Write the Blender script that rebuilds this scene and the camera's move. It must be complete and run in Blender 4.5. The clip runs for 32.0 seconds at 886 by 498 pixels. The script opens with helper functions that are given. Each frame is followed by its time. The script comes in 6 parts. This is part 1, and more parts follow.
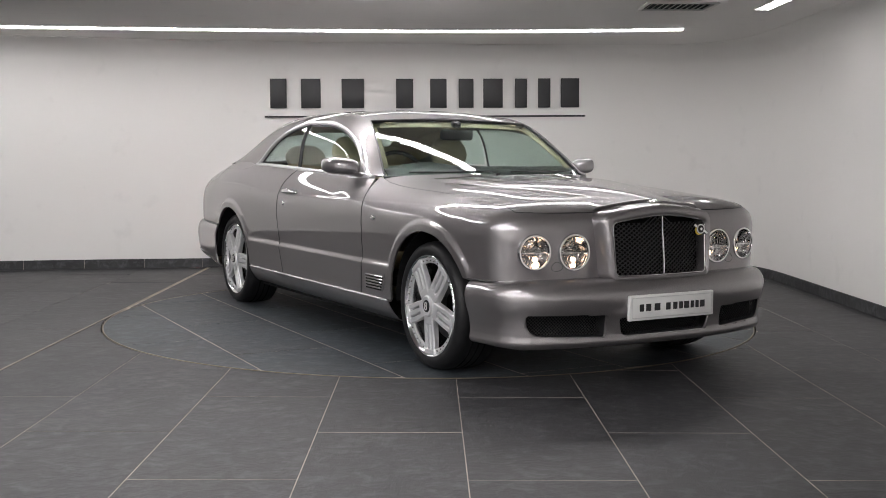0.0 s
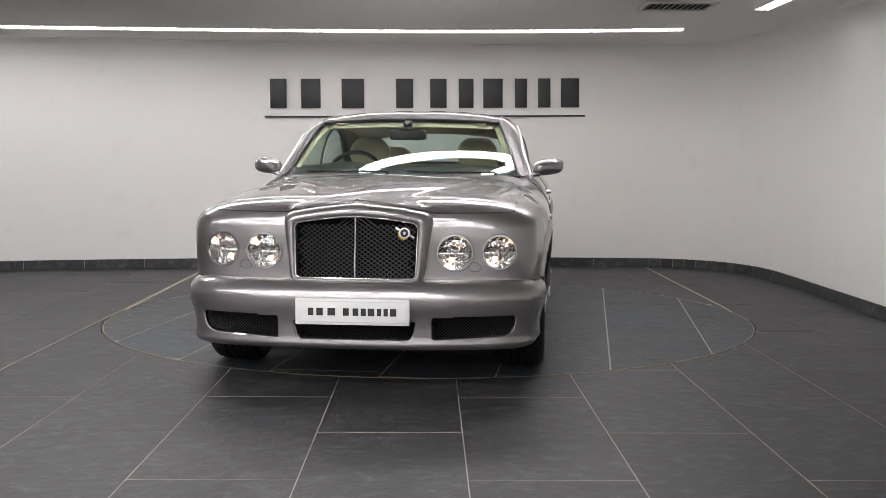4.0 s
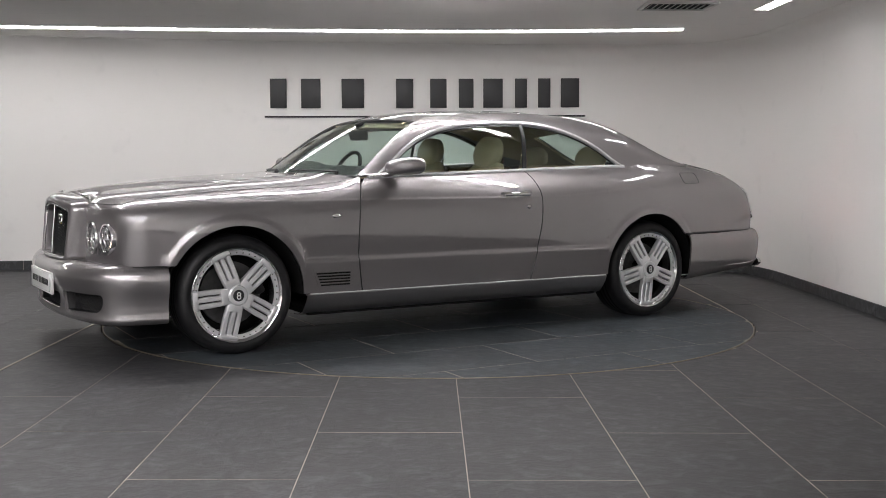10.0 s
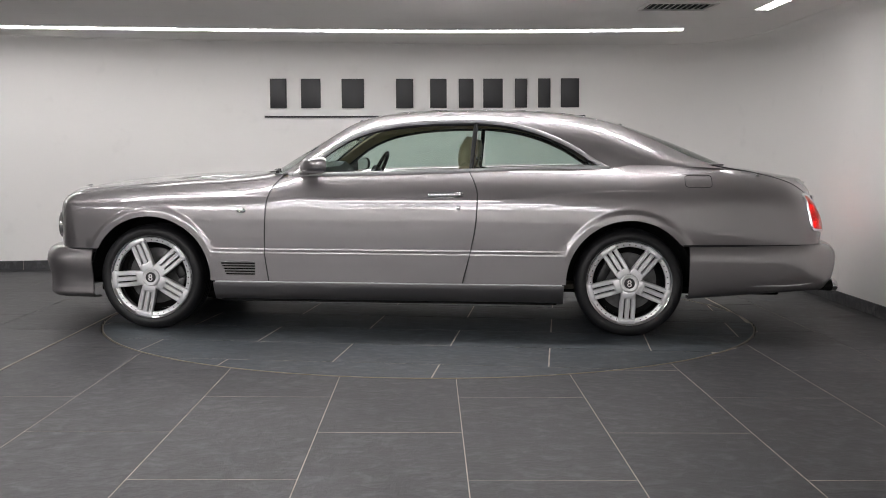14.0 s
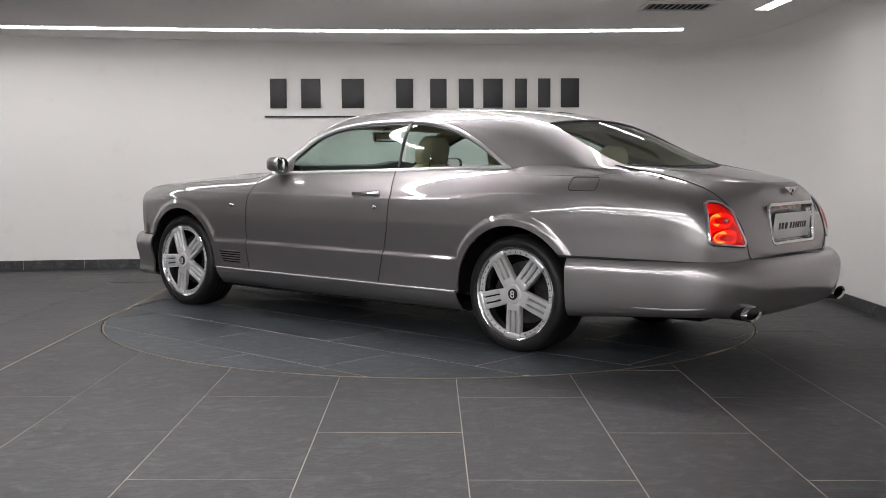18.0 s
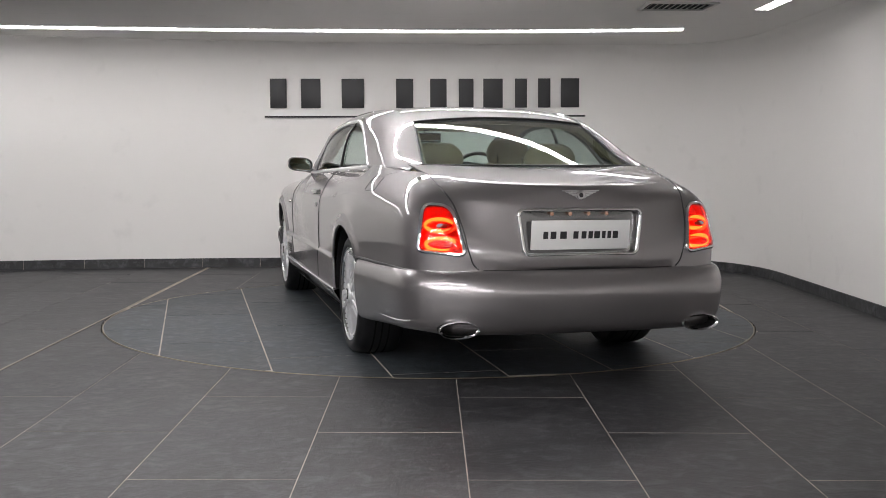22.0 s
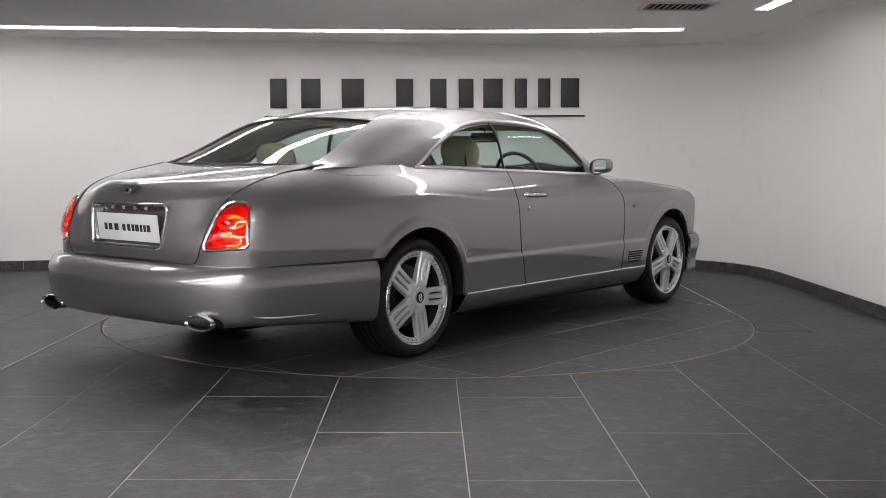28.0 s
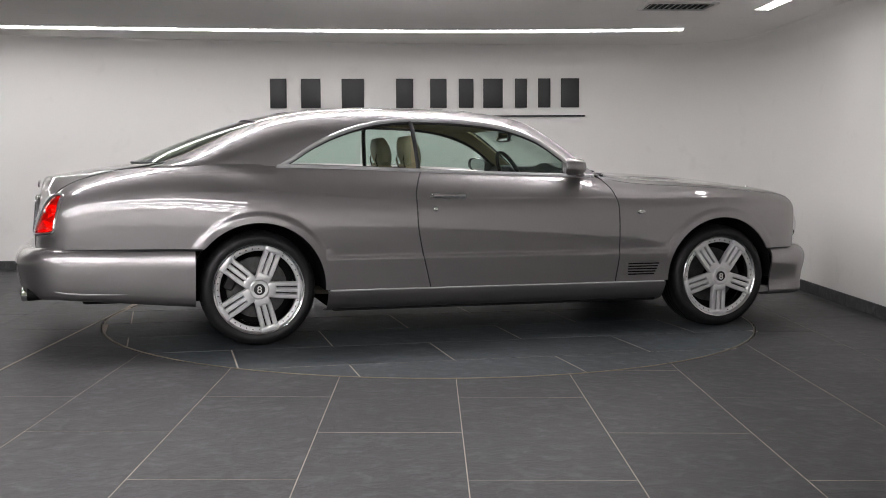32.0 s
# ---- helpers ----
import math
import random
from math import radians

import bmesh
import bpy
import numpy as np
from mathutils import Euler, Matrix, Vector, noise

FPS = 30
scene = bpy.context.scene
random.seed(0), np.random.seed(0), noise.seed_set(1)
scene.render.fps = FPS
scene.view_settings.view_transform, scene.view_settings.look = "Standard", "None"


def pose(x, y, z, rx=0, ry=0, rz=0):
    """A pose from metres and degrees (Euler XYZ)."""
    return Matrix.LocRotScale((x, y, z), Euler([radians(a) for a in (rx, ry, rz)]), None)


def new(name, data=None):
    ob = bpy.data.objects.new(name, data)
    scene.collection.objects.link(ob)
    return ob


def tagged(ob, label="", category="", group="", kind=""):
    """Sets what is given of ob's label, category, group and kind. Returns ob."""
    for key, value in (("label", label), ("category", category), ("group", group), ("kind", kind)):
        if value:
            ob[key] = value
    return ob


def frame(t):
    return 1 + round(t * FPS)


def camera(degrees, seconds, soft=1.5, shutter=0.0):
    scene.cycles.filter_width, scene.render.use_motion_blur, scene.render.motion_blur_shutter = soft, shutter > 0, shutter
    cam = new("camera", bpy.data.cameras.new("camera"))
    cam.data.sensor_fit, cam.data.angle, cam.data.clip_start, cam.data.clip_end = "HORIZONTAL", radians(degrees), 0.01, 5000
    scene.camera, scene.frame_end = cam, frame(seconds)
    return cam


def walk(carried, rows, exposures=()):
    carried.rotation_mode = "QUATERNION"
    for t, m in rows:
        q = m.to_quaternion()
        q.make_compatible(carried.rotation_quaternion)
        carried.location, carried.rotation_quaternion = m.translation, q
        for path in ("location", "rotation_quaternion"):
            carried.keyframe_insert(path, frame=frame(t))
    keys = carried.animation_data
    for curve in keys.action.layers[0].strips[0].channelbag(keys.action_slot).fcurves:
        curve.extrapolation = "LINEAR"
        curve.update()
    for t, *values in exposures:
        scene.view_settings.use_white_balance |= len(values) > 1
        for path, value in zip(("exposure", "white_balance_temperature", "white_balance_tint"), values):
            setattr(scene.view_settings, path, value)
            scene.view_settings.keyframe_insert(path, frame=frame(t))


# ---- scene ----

# ---------------------------------------------------------------- camera
EYE = (0.0, -7.833, 1.138)
VIEW = pose(*EYE, 90 - 4.792, 0, -0.690) @ pose(0, 0, 0, 0, 0, 0.287)
cam = camera(44.19, 32.0, 0.8)
walk(cam, [(0.0, VIEW), (32.0, VIEW)])

# the turntable carries the car round at a steady pace
TURN_START, TURN_RATE = -60.807, 8.8543
CAR_OFFSET = (0.2116, -0.0831)
TABLE_R = 2.263

# ---------------------------------------------------------------- light
CEIL = 2.29
world = bpy.data.worlds.new("world")
scene.world = world
world.use_nodes = True
world.node_tree.nodes["Background"].inputs["Color"].default_value = (0.9, 0.95, 1.0, 1)
world.node_tree.nodes["Background"].inputs["Strength"].default_value = 0.02
scene.view_settings.exposure = 0.0
STRIP_GLOW, WALL_GLOW = 58.0, 15.5


# ---------------------------------------------------------------- materials
def material(name):
    m = bpy.data.materials.new(name)
    m.use_nodes = True
    return m, m.node_tree.nodes, m.node_tree.links, m.node_tree.nodes["Principled BSDF"]


def principled(name, colour, rough=0.5, metal=0.0, vary=0.08, scale=6.0, bump=0.0, bump_scale=200.0, coat=0.0, coat_rough=0.03,
               emit=None, strength=0.0, specular=0.5, rough_vary=0.0, sheen=0.0):
    m, nodes, links, bsdf = material(name)
    bsdf.inputs["Roughness"].default_value = rough
    bsdf.inputs["Metallic"].default_value = metal
    bsdf.inputs["Coat Weight"].default_value = coat
    bsdf.inputs["Coat Roughness"].default_value = coat_rough
    bsdf.inputs["Specular IOR Level"].default_value = specular
    bsdf.inputs["Sheen Weight"].default_value = sheen
    bsdf.inputs["Base Color"].default_value = (*colour, 1)
    coord = nodes.new("ShaderNodeTexCoord")
    if vary:
        n1 = nodes.new("ShaderNodeTexNoise")
        n1.inputs["Scale"].default_value, n1.inputs["Detail"].default_value = scale, 6
        links.new(coord.outputs["Object"], n1.inputs["Vector"])
        ramp = nodes.new("ShaderNodeValToRGB")
        ramp.color_ramp.elements[0].color = (*[c * (1 - vary) for c in colour], 1)
        ramp.color_ramp.elements[1].color = (*[min(1, c * (1 + vary)) for c in colour], 1)
        ramp.color_ramp.elements[0].position, ramp.color_ramp.elements[1].position = 0.3, 0.7
        links.new(n1.outputs["Fac"], ramp.inputs["Fac"])
        links.new(ramp.outputs["Color"], bsdf.inputs["Base Color"])
        if rough_vary:
            span = nodes.new("ShaderNodeMapRange")
            span.inputs["To Min"].default_value, span.inputs["To Max"].default_value = rough - rough_vary, rough + rough_vary
            links.new(n1.outputs["Fac"], span.inputs["Value"])
            links.new(span.outputs["Result"], bsdf.inputs["Roughness"])
    if bump:
        n2 = nodes.new("ShaderNodeTexNoise")
        n2.inputs["Scale"].default_value, n2.inputs["Detail"].default_value = bump_scale, 4
        links.new(coord.outputs["Object"], n2.inputs["Vector"])
        b = nodes.new("ShaderNodeBump")
        b.inputs["Strength"].default_value, b.inputs["Distance"].default_value = bump, 0.002
        links.new(n2.outputs["Fac"], b.inputs["Height"])
        links.new(b.outputs["Normal"], bsdf.inputs["Normal"])
    if emit:
        bsdf.inputs["Emission Color"].default_value = (*emit, 1)
        bsdf.inputs["Emission Strength"].default_value = strength
    return m


def car_paint():
    """Warm silver-grey metallic under a clear coat, with fine flake."""
    m, nodes, links, bsdf = material("grey metallic paint")
    coord = nodes.new("ShaderNodeTexCoord")
    flake = nodes.new("ShaderNodeTexVoronoi")
    flake.inputs["Scale"].default_value = 900
    links.new(coord.outputs["Object"], flake.inputs["Vector"])
    ramp = nodes.new("ShaderNodeValToRGB")
    ramp.color_ramp.elements[0].color, ramp.color_ramp.elements[1].color = (*PAINT_DARK, 1), (*PAINT_LIGHT, 1)
    links.new(flake.outputs["Color"], ramp.inputs["Fac"])
    links.new(ramp.outputs["Color"], bsdf.inputs["Base Color"])
    bsdf.inputs["Metallic"].default_value = 0.84
    bsdf.inputs["Roughness"].default_value = 0.43
    bsdf.inputs["Coat Weight"].default_value = 1.0
    bsdf.inputs["Coat Roughness"].default_value = 0.006
    bsdf.inputs["Coat IOR"].default_value = 2.1
    return m


def pane_glass(name, tint, gloss_least=0.045):
    """Thin glazing: clear with a tint, gloss by angle."""
    m, nodes, links, bsdf = material(name)
    nodes.remove(bsdf)
    clear, gloss, mix, fres = (nodes.new("ShaderNodeBsdfTransparent"), nodes.new("ShaderNodeBsdfGlossy"), nodes.new("ShaderNodeMixShader"),
                               nodes.new("ShaderNodeLayerWeight"))
    clear.inputs["Color"].default_value = (*tint, 1)
    gloss.inputs["Roughness"].default_value = 0.01
    fres.inputs["Blend"].default_value = 0.5
    steep, rise = nodes.new("ShaderNodeMath"), nodes.new("ShaderNodeMath")
    steep.operation, rise.operation = "POWER", "MULTIPLY_ADD"
    steep.inputs[1].default_value = 5.0
    rise.inputs[1].default_value, rise.inputs[2].default_value = 0.9, gloss_least
    links.new(fres.outputs["Facing"], steep.inputs[0])
    links.new(steep.outputs["Value"], rise.inputs[0])
    links.new(rise.outputs["Value"], mix.inputs["Fac"])
    links.new(clear.outputs["BSDF"], mix.inputs[1])
    links.new(gloss.outputs["BSDF"], mix.inputs[2])
    links.new(mix.outputs["Shader"], nodes["Material Output"].inputs["Surface"])
    return m


def slate(name, tone, rough=0.42):
    """Riven dark slate tile: each piece its own tone, pale veining, faint scuffs and fine relief."""
    m, nodes, links, bsdf = material(name)
    coord, info = nodes.new("ShaderNodeTexCoord"), nodes.new("ShaderNodeObjectInfo")
    geo = nodes.new("ShaderNodeNewGeometry")
    shift = nodes.new("ShaderNodeVectorMath")
    shift.operation = "ADD"
    spread = nodes.new("ShaderNodeVectorMath")
    spread.operation = "SCALE"
    spread.inputs["Scale"].default_value = 37.0
    links.new(info.outputs["Random"], spread.inputs[0])
    links.new(geo.outputs["Position"] if name == "floor slate" else coord.outputs["Object"], shift.inputs[0])
    links.new(spread.outputs["Vector"], shift.inputs[1])
    cloud, vein, grain = nodes.new("ShaderNodeTexNoise"), nodes.new("ShaderNodeTexNoise"), nodes.new("ShaderNodeTexNoise")
    for n, sc, det, dist in ((cloud, 2.2, 12, 0.25), (vein, 13.0, 14, 0.35), (grain, 90.0, 6, 0.0)):
        n.inputs["Scale"].default_value, n.inputs["Detail"].default_value, n.inputs["Distortion"].default_value = sc, det, dist
        n.inputs["Roughness"].default_value = 0.66
        links.new(shift.outputs["Vector"], n.inputs["Vector"])
    ramp = nodes.new("ShaderNodeValToRGB")
    ramp.color_ramp.elements[0].color = (*[c * 0.5 for c in tone], 1)
    ramp.color_ramp.elements[1].color = (*[c * 1.55 for c in tone], 1)
    ramp.color_ramp.elements[0].position, ramp.color_ramp.elements[1].position = 0.32, 0.7
    links.new(cloud.outputs["Fac"], ramp.inputs["Fac"])
    pale = nodes.new("ShaderNodeValToRGB")
    pale.color_ramp.elements[0].position, pale.color_ramp.elements[1].position = 0.50, 0.70
    pale.color_ramp.elements[0].color, pale.color_ramp.elements[1].color = (0, 0, 0, 1), (0.8, 0.8, 0.8, 1)
    links.new(vein.outputs["Fac"], pale.inputs["Fac"])
    mix = nodes.new("ShaderNodeMix")
    mix.data_type, mix.blend_type = "RGBA", "MIX"
    links.new(pale.outputs["Color"], mix.inputs["Factor"])
    links.new(ramp.outputs["Color"], mix.inputs["A"])
    mix.inputs["B"].default_value = (*[c * 3.0 for c in tone], 1)
    # thin pale cracks where the stone has split
    crack, off, size, thin, some, web = (nodes.new("ShaderNodeTexNoise"), nodes.new("ShaderNodeMath"), nodes.new("ShaderNodeMath"), nodes.new("ShaderNodeMapRange"),
                                         nodes.new("ShaderNodeMath"), nodes.new("ShaderNodeMix"))
    crack.inputs["Scale"].default_value, crack.inputs["Detail"].default_value, crack.inputs["Roughness"].default_value = 3.2, 9, 0.62
    links.new(shift.outputs["Vector"], crack.inputs["Vector"])
    off.operation, size.operation, some.operation = "SUBTRACT", "ABSOLUTE", "MULTIPLY"
    off.inputs[1].default_value = 0.52
    links.new(crack.outputs["Fac"], off.inputs[0])
    links.new(off.outputs["Value"], size.inputs[0])
    thin.inputs["From Max"].default_value, thin.inputs["To Min"].default_value, thin.inputs["To Max"].default_value = 0.014, 0.55, 0.0
    links.new(size.outputs["Value"], thin.inputs["Value"])
    links.new(thin.outputs["Result"], some.inputs[0])
    links.new(cloud.outputs["Fac"], some.inputs[1])
    web.data_type = "RGBA"
    links.new(some.outputs["Value"], web.inputs["Factor"])
    links.new(mix.outputs["Result"], web.inputs["A"])
    web.inputs["B"].default_value = (*[c * 3.4 for c in tone], 1)
    piece = nodes.new("ShaderNodeMapRange")
    piece.inputs["To Min"].default_value, piece.inputs["To Max"].default_value = 0.85, 1.15
    links.new(info.outputs["Random"], piece.inputs["Value"])
    tint = nodes.new("ShaderNodeVectorMath")
    tint.operation = "SCALE"
    links.new(web.outputs["Result"], tint.inputs[0])
    links.new(piece.outputs["Result"], tint.inputs["Scale"])
    links.new(tint.outputs["Vector"], bsdf.inputs["Base Color"])
    bsdf.inputs["Specular IOR Level"].default_value = 0.4
    span = nodes.new("ShaderNodeMapRange")
    span.inputs["To Min"].default_value, span.inputs["To Max"].default_value = rough - 0.14, rough + 0.14
    links.new(cloud.outputs["Fac"], span.inputs["Value"])
    links.new(span.outputs["Result"], bsdf.inputs["Roughness"])
    bump = nodes.new("ShaderNodeBump")
    bump.inputs["Strength"].default_value, bump.inputs["Distance"].default_value = 0.8, 0.006
    links.new(vein.outputs["Fac"], bump.inputs["Height"])
    fine = nodes.new("ShaderNodeBump")
    fine.inputs["Strength"].default_value, fine.inputs["Distance"].default_value = 0.15, 0.001
    links.new(grain.outputs["Fac"], fine.inputs["Height"])
    links.new(bump.outputs["Normal"], fine.inputs["Normal"])
    links.new(fine.outputs["Normal"], bsdf.inputs["Normal"])
    return m


def plaster(name, tone):
    """White painted plaster: faint roller texture, soft blotches and scuffs low on the wall."""
    m, nodes, links, bsdf = material(name)
    geo = nodes.new("ShaderNodeNewGeometry")
    big, small, scuff = nodes.new("ShaderNodeTexNoise"), nodes.new("ShaderNodeTexNoise"), nodes.new("ShaderNodeTexNoise")
    for n, sc, det in ((big, 0.9, 5), (small, 120.0, 3), (scuff, 4.5, 9)):
        n.inputs["Scale"].default_value, n.inputs["Detail"].default_value = sc, det
        links.new(geo.outputs["Position"], n.inputs["Vector"])
    ramp = nodes.new("ShaderNodeValToRGB")
    ramp.color_ramp.elements[0].color = (*[c * 0.95 for c in tone], 1)
    ramp.color_ramp.elements[1].color = (*tone, 1)
    links.new(big.outputs["Fac"], ramp.inputs["Fac"])
    marks = nodes.new("ShaderNodeValToRGB")
    marks.color_ramp.elements[0].position, marks.color_ramp.elements[1].position = 0.62, 0.78
    marks.color_ramp.elements[0].color, marks.color_ramp.elements[1].color = (0, 0, 0, 1), (0.55, 0.55, 0.55, 1)
    links.new(scuff.outputs["Fac"], marks.inputs["Fac"])
    mix = nodes.new("ShaderNodeMix")
    mix.data_type = "RGBA"
    links.new(marks.outputs["Color"], mix.inputs["Factor"])
    links.new(ramp.outputs["Color"], mix.inputs["A"])
    mix.inputs["B"].default_value = (*[c * 0.85 for c in tone], 1)
    links.new(mix.outputs["Result"], bsdf.inputs["Base Color"])
    bsdf.inputs["Roughness"].default_value = 0.72
    bump = nodes.new("ShaderNodeBump")
    bump.inputs["Strength"].default_value, bump.inputs["Distance"].default_value = 0.12, 0.002
    links.new(small.outputs["Fac"], bump.inputs["Height"])
    links.new(bump.outputs["Normal"], bsdf.inputs["Normal"])
    return m


PAINT_DARK, PAINT_LIGHT = (0.195, 0.182, 0.186), (0.285, 0.268, 0.272)
PAINT = car_paint()
CHROME = principled("chrome", (0.75, 0.75, 0.76), 0.07, 1.0, vary=0.03)
ALLOY = principled("bright silver wheel paint", (0.68, 0.68, 0.69), 0.28, 0.55, vary=0.04, scale=20)
BRIGHT = principled("bright polished trim", (0.82, 0.82, 0.83), 0.2, 0.5, vary=0.03)
SATIN = principled("satin silver alloy", (0.60, 0.60, 0.61), 0.34, 0.75, vary=0.05, scale=20)
POLISHED = principled("polished rim", (0.7, 0.7, 0.71), 0.14, 1.0, vary=0.04)
RUBBER = principled("tyre rubber", (0.008, 0.008, 0.009), 0.5, vary=0.25, scale=25, bump=0.25, specular=0.35)
BLACK = principled("black plastic trim", (0.012, 0.012, 0.013), 0.4, vary=0.15, scale=15)
# near-black; also colours the faces that stand in for deep shade
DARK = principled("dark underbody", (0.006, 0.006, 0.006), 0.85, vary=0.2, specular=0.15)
GRILLE = principled("black wire mesh", (0.09, 0.09, 0.09), 0.35, 0.8, vary=0.1)
DISC = principled("dark steel disc", (0.10, 0.10, 0.10), 0.45, 0.9, vary=0.2, scale=30)
GLASS = pane_glass("tinted green glass", (0.88, 0.94, 0.915))
CLEAR = pane_glass("clear lamp glass", (0.97, 0.97, 0.97))
REDGLASS = pane_glass("red lamp glass", (0.95, 0.24, 0.14), 0.085)
REDBACK = principled("red reflector", (0.85, 0.045, 0.022), 0.25, 0.35, vary=0.3, scale=40, emit=(1.0, 0.05, 0.02), strength=0.08)
GLOWRING = principled("glowing tail lamp ring", (1.0, 0.5, 0.1), 0.4, emit=(1.0, 0.85, 0.25), strength=10.0, vary=0)
REFLECTOR = principled("lamp reflector", (0.8, 0.8, 0.8), 0.12, 1.0, vary=0.1, scale=60)
BULB = principled("lit warm bulb", (1, 0.9, 0.75), 0.3, emit=(1.0, 0.66, 0.42), strength=8.0, vary=0)
CREAM = principled("cream leather", (0.50, 0.42, 0.28), 0.45, vary=0.06, bump=0.25, bump_scale=350)
CREAMTRIM = principled("beige headlining", (0.40, 0.33, 0.22), 0.8, vary=0.05, bump=0.2, bump_scale=500)
BROWN = principled("brown leather", (0.07, 0.05, 0.035), 0.45, vary=0.1, bump=0.25, bump_scale=350)
WOOD = principled("dark burr veneer", (0.09, 0.05, 0.025), 0.15, vary=0.35, scale=40, coat=0.8)
CARPET = principled("dark carpet", (0.06, 0.052, 0.04), 0.95, vary=0.2, scale=90)
PLATEWHITE = principled("white plate", (0.74, 0.74, 0.73), 0.35, vary=0.02)
INK = principled("black lettering", (0.02, 0.02, 0.022), 0.45, vary=0.1)
YELLOW = principled("yellow enamel", (0.55, 0.38, 0.03), 0.3, vary=0.1)
MIRROR = principled("mirror glass", (0.85, 0.87, 0.87), 0.02, 1.0, vary=0)
SLATE = slate("floor slate", (0.026, 0.026, 0.028), 0.5)
TABLESLATE = slate("turntable slate", (0.028, 0.034, 0.039), 0.5)
SKIRT = slate("skirting slate", (0.038, 0.039, 0.041), 0.5)
GROUT = principled("pale grout", (0.47, 0.42, 0.36), 0.9, vary=0.25, scale=8)
BRASS = principled("brass edging strip", (0.33, 0.28, 0.2), 0.35, 0.8, vary=0.15)
GAP = principled("dark gap", (0.006, 0.006, 0.006), 0.9, vary=0)
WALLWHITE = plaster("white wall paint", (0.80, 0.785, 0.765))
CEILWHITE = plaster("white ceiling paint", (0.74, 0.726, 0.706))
STRIP = principled("glowing led diffuser", (1, 1, 1), 0.5, emit=(1.0, 0.972, 0.978), strength=STRIP_GLOW, vary=0)
SOFTSTRIP = principled("softly glowing led diffuser", (1, 1, 1), 0.5, emit=(1.0, 0.972, 0.978), strength=WALL_GLOW, vary=0)
GRILLEWHITE = principled("white vent metal", (0.6, 0.59, 0.57), 0.5, vary=0.05)


# ---------------------------------------------------------------- mesh helpers
def mesh_of(name, verts, faces, mat, sharp=38.0):
    me = bpy.data.meshes.new(name)
    me.from_pydata([tuple(map(float, v)) for v in verts], [], [tuple(map(int, f)) for f in faces])
    me.update()
    me.polygons.foreach_set("use_smooth", [True] * len(me.polygons))
    me.set_sharp_from_angle(angle=radians(sharp))
    me.materials.append(mat)
    return me


def obj(name, me, parent=None, label=""):
    ob = new(name, me)
    if parent is not None:
        ob.parent = parent
    if label:
        tagged(ob, label)
    return ob


def part(name, bm, mat, parent, label="", sharp=38.0):
    bmesh.ops.recalc_face_normals(bm, faces=bm.faces)
    me = bpy.data.meshes.new(name)
    bm.to_mesh(me)
    bm.free()
    me.polygons.foreach_set("use_smooth", [True] * len(me.polygons))
    me.set_sharp_from_angle(angle=radians(sharp))
    me.materials.append(mat)
    return obj(name, me, parent, label)


def sheet_data(P, thick=0.004, skip=None, flip=False, wrap=False):
    """A grid of points as a shell of the given thickness, with cells left out and rims closed."""
    P = np.asarray(P, float)
    nu, nv = P.shape[:2]
    if wrap:
        du = np.roll(P, -1, 0) - np.roll(P, 1, 0)
    else:
        du = np.gradient(P, axis=0)
    dv = np.gradient(P, axis=1)
    N = np.cross(du, dv)
    L = np.linalg.norm(N, axis=2, keepdims=True)
    N = N / np.where(L < 1e-12, 1, L)
    if flip:
        N = -N
    Q = P - N * thick
    verts = np.concatenate([P.reshape(-1, 3), Q.reshape(-1, 3)])
    n = nu * nv
    cu = nu if wrap else nu - 1
    keep = np.ones((cu, nv - 1), bool) if skip is None else ~skip
    faces = []

    def idx(i, j):
        return (i % nu) * nv + j

    def kept(i, j):
        if wrap:
            i %= nu
        return 0 <= i < cu and 0 <= j < nv - 1 and keep[i, j]

    for i in range(cu):
        for j in range(nv - 1):
            if not keep[i, j]:
                continue
            a, b, c, d = idx(i, j), idx(i + 1, j), idx(i + 1, j + 1), idx(i, j + 1)
            q = (d, c, b, a) if flip else (a, b, c, d)
            faces.append(q)
            faces.append(tuple(k + n for k in reversed(q)))
            for (e0, e1), (oi, oj) in (((a, b), (i, j - 1)), ((b, c), (i + 1, j)), ((c, d), (i, j + 1)), ((d, a), (i - 1, j))):
                if not kept(oi, oj):
                    faces.append((e1, e0, e0 + n, e1 + n) if not flip else (e0, e1, e1 + n, e0 + n))
    return verts, faces


def sheet(name, P, mat, parent, label="", thick=0.004, skip=None, flip=False, wrap=False, sharp=38.0):
    v, f = sheet_data(P, thick, skip, flip, wrap)
    return obj(name, mesh_of(name, v, f, mat, sharp), parent, label)


def mirrored(name, P, mat, parent, label="", **kw):
    """The sheet and its twin across the car's middle."""
    P = np.asarray(P, float)
    flip = kw.pop("flip", False)
    a = sheet(name, P, mat, parent, label, flip=flip, **kw)
    b = sheet(name, P * (1, -1, 1), mat, parent, label, flip=not flip, **kw)
    return a, b


